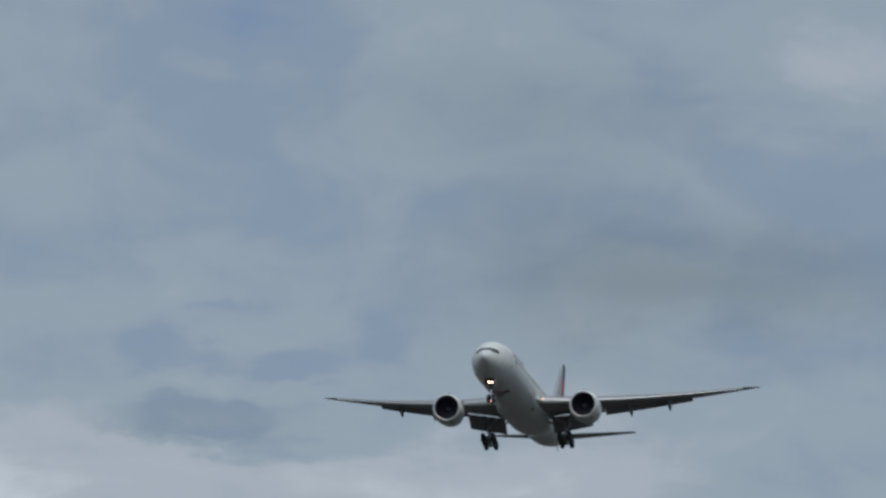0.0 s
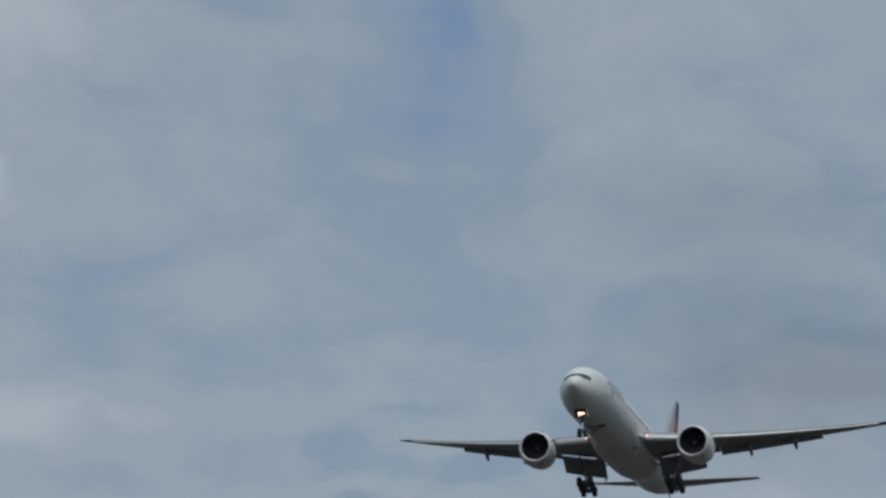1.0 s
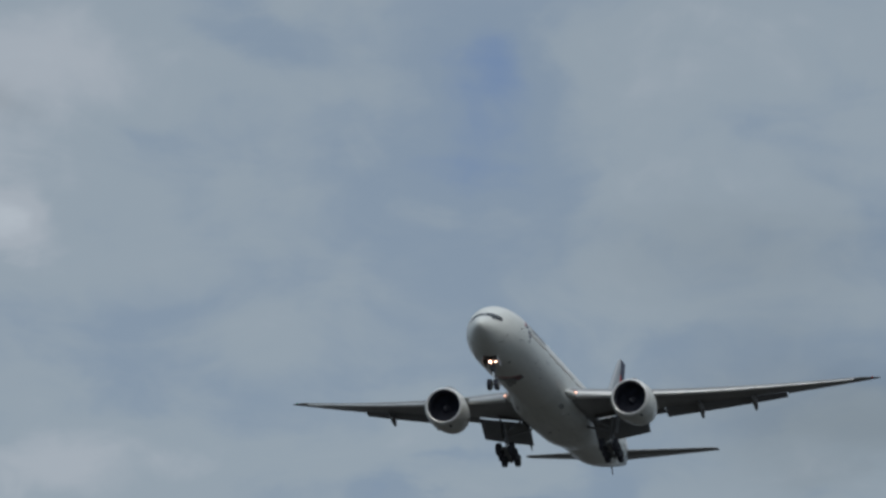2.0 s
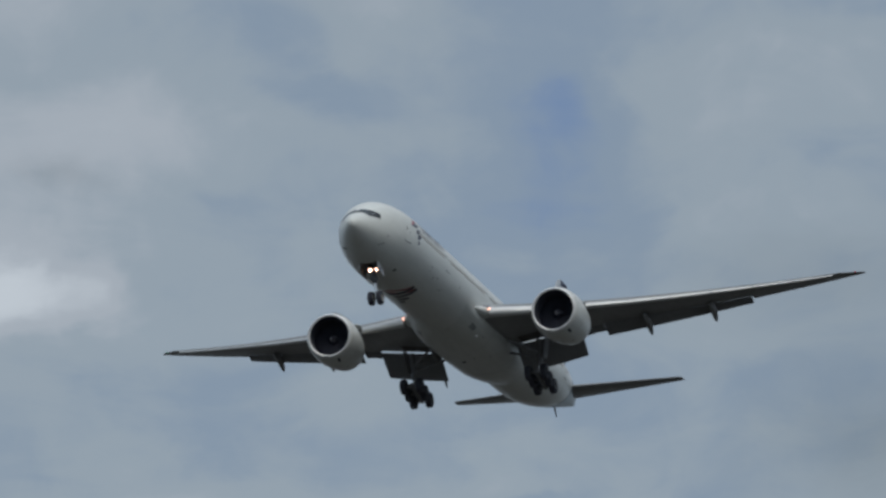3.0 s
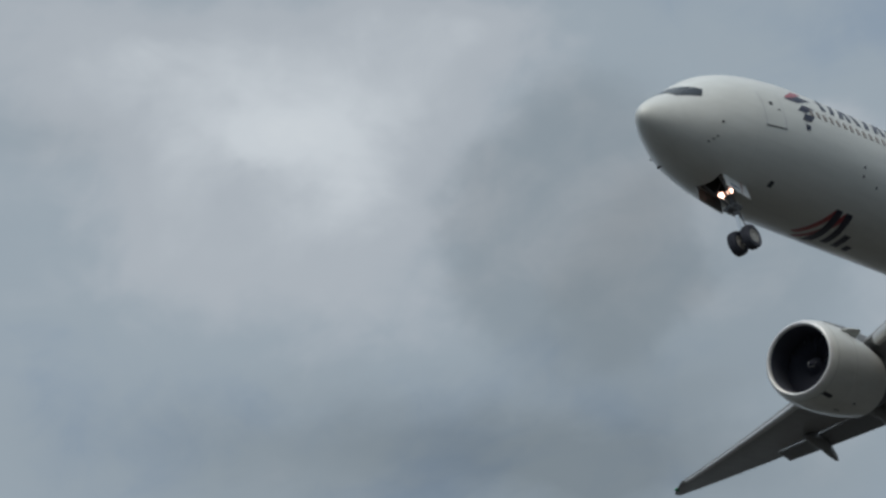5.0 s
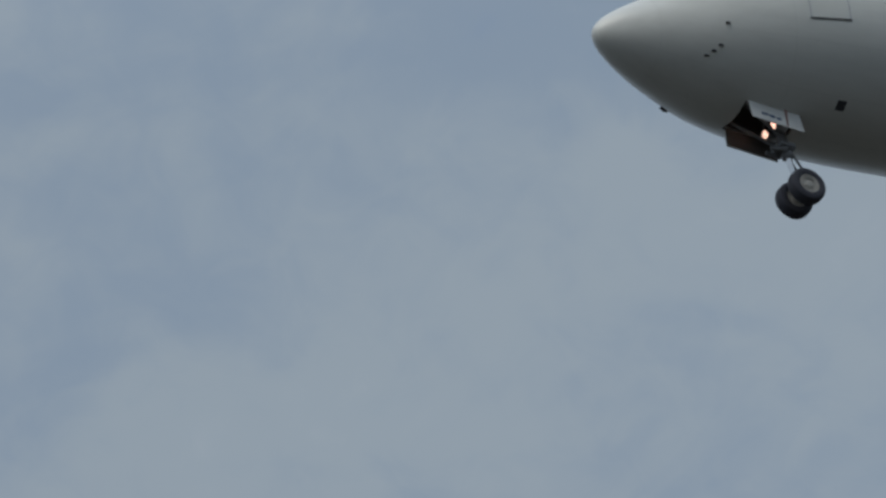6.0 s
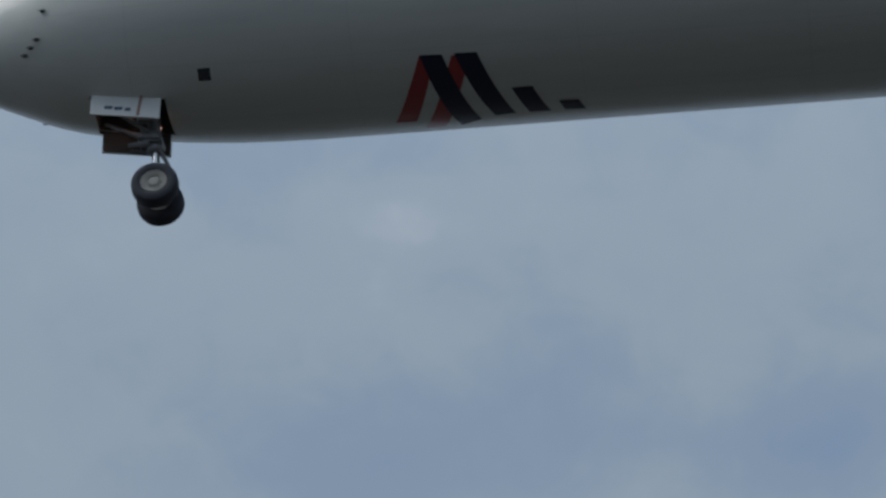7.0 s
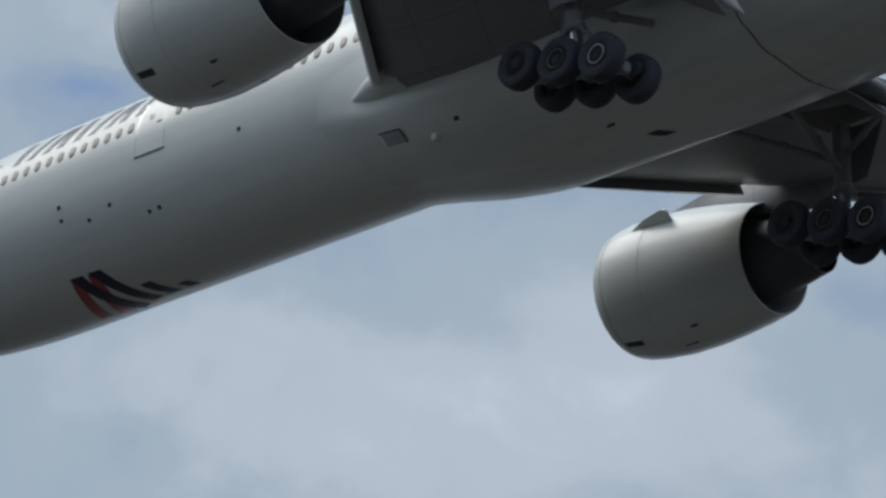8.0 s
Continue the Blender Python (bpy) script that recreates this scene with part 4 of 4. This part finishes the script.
            box(bm, pose(x, s * 0.765, -3.06 - 0.05 * k, 0, 6, 0), w, 0.02, 0.09)
            part("door_marking", bm, INK, g, "illegible dark marking")
        bm = bmesh.new()
        tube(bm, (5.5, s * 0.66, -2.85), (5.55, s * 0.2, -2.4), 0.025, 0.025, 8)
        part("door_rod", bm, STEEL, g)


nose_gear()


def main_gear(s):
    c = Vector((37.15, s * 5.53, -5.38))
    top = Vector((36.7, s * 5.70, -1.9))
    tip = radians(13)
    along = Vector((math.cos(tip), 0, -math.sin(tip)))
    bm = bmesh.new()
    tube(bm, top, top.lerp(c, 0.62), 0.27, 0.25, 20)
    tube(bm, top.lerp(c, 0.58), top.lerp(c, 0.66), 0.31, 0.31, 20)
    g = part("main_landing_gear", bm, GEAR, airliner, "grey main gear leg lowered")
    bm = bmesh.new()
    tube(bm, top.lerp(c, 0.6), c, 0.19, 0.19, 18)
    part("oleo", bm, CHROME, g, "bright oleo piston")
    bm = bmesh.new()
    tube(bm, c - along * 1.75, c + along * 1.75, 0.2, 0.17, 14)
    for k in (-1, 0, 1):
        a = c + along * 1.47 * k
        tube(bm, a - Vector((0, 0.75, 0)), a + Vector((0, 0.75, 0)), 0.12, 0.12, 12)
    part("truck_beam", bm, GEAR, g, "grey six-wheel truck beam")
    for k in (-1, 0, 1):
        a = c + along * 1.47 * k
        for o in (1, -1):
            # dark rims; hub rings go from none in front over dull to pale aft
            wheel(g, a + Vector((0, 0.70 * o, 0)), 0.665, 0.53, o, RIM_DARK, (None, RIM_MID, RIM)[k + 1])
            bm = bmesh.new()
            tube(bm, a + Vector((0.2, 0.28 * o, 0.05)), a + Vector((0.2, 0.44 * o, 0.05)), 0.24, 0.24, 14)
            part("brake_pack", bm, GAP, g)
    for a, b, r in ((top.lerp(c, 0.35), Vector((34.4, s * 3.4, -2.3)), 0.11), (top.lerp(c, 0.45), Vector((37.2, s * 2.9, -2.7)), 0.12), (top.lerp(c, 0.3), Vector((38.6, s * 5.2, -2.2)), 0.1)):
        bm = bmesh.new()
        tube(bm, a, b, r, r * 0.9, 12)
        tube(bm, a.lerp(b, 0.46), a.lerp(b, 0.54), r * 1.35, r * 1.35, 12)
        part("side_brace", bm, GEAR, g)
    for y in (0.14, -0.14):
        bm = bmesh.new()
        mid = top.lerp(c, 0.8) + Vector((0.62, y, 0.05))
        tube(bm, top.lerp(c, 0.64) + Vector((0.24, y, 0)), mid, 0.06, 0.05, 8)
        tube(bm, mid, c + Vector((0.3, y, 0.12)), 0.05, 0.06, 8)
        part("torque_link", bm, GEAR, g)
    bm = bmesh.new()
    tube(bm, top.lerp(c, 0.55) - Vector((0.25, 0, 0)), c - along * 1.1 + Vector((0, 0, 0.18)), 0.075, 0.07, 10)
    part("pitch_actuator", bm, GEAR, g)
    # leg door, outboard of the strut
    bm = bmesh.new()
    rings = []
    for k in np.linspace(0, 1, 6):
        z = -1.55 - 2.0 * k
        y = s * (6.35 - 0.3 * k)
        w = 0.75 - 0.25 * k
        rings.append([Vector((36.95 + w * a, y + s * (0.06 * b + 0.08 * (1 - a * a)), z)) for a, b in ((-1, -0.5), (0, -0.5), (1, -0.5), (1, 0.5), (0, 0.5), (-1, 0.5))])
    loft(bm, rings)
    part("leg_door", bm, FLAP, g, "grey gear leg door")
    # bay drawn flat: a dark sheet under the wing, shade painted in
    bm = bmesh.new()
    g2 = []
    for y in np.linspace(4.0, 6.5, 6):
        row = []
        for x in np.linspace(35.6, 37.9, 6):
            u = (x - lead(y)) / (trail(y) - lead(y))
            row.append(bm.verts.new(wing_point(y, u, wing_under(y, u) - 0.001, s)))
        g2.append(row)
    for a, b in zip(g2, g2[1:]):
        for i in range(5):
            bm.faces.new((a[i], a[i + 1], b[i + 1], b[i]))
    part("wheel_bay_dark", bm, WELL, g, "flat dark sheet painted as the shade of the main wheel bay")


main_gear(1)
main_gear(-1)

# belly outlets and panels on the fairing
# flat inlet patches; one pale and two dark strips outline the port one
on_belly("cooling_inlet", 26.95, 40, 0.95, 8, INLET, label="flush grey air inlet patch")
on_belly("inlet_edge", 26.5, 40, 0.1, 8.6, DOORIN, 0.02)
on_belly("cooling_inlet", 26.95, -40, 0.95, 8, INLET, label="flush grey air inlet patch")
# white box added for a bright square panel; its side catches sky light
bm = bmesh.new()
box(bm, Matrix.Translation(fair(28.6, 33.5, 0.03)), 0.24, 0.2, 0.26, 0.03)
part("belly_bright_box", bm, DOORIN, fairing, "small white box added on the belly to catch light")
on_belly("drain_port", 29.7, 40, 0.2, 2.6, GAP)
on_belly("drain_port", 33.8, 5.5, 0.3, 1.6, GAP, slant=0.15)
on_belly("cooling_outlet", 34.65, -4.5, 0.45, 4.6, GAP, slant=-0.35)
on_belly("cooling_outlet", 34.65, 24, 0.3, 3.0, INLET, slant=-0.3)
on_belly("inlet_edge", 26.95, 44.4, 1.0, 0.9, GAP, 0.02)
on_belly("inlet_edge", 27.45, 40, 0.08, 8.6, GAP, 0.02)
for k in range(7):
    on_belly("bay_door_seam", 39.75 + 0.04 * (k % 2), 36 - 10 * k, 0.045, 9.6, GAP, 0.01)


# ---------- ground below, out of the picture ----------
def ground():
    bm = bmesh.new()
    n, half = 40, 4500.0
    vs = [[bm.verts.new((-half + 2 * half * i / n, -half + 2 * half * j / n, 0)) for j in range(n + 1)] for i in range(n + 1)]
    for i in range(n):
        for j in range(n):
            bm.faces.new((vs[i][j], vs[i + 1][j], vs[i + 1][j + 1], vs[i][j + 1]))
    ob = part("ground", bm, material("dark_asphalt_ground", (0.04, 0.038, 0.034), 0.9, dirt=0.6, grain=0.6, bump=0.05), None, "flat dark asphalt ground under the flight path", smooth=False)
    return tagged(ob, category="ground", kind="structure")


ground()

# ---------- the flight ----------
ROLL, PITCH, YAW = -0.516, 1.887, -0.088


def motions():
    rows = []
    for k in range(33):
        t = k * 0.25
        s = t - 8.0
        rows.append((t, pose(-100.251 + -79.6462 * s + 0.10495 * s * s, 74.251 + -2.2754 * s + 0.02069 * s * s, 61.624 + -3.3132 * s + 0.10637 * s * s, ROLL, PITCH, YAW)))
    walk(airliner, rows)


motions()
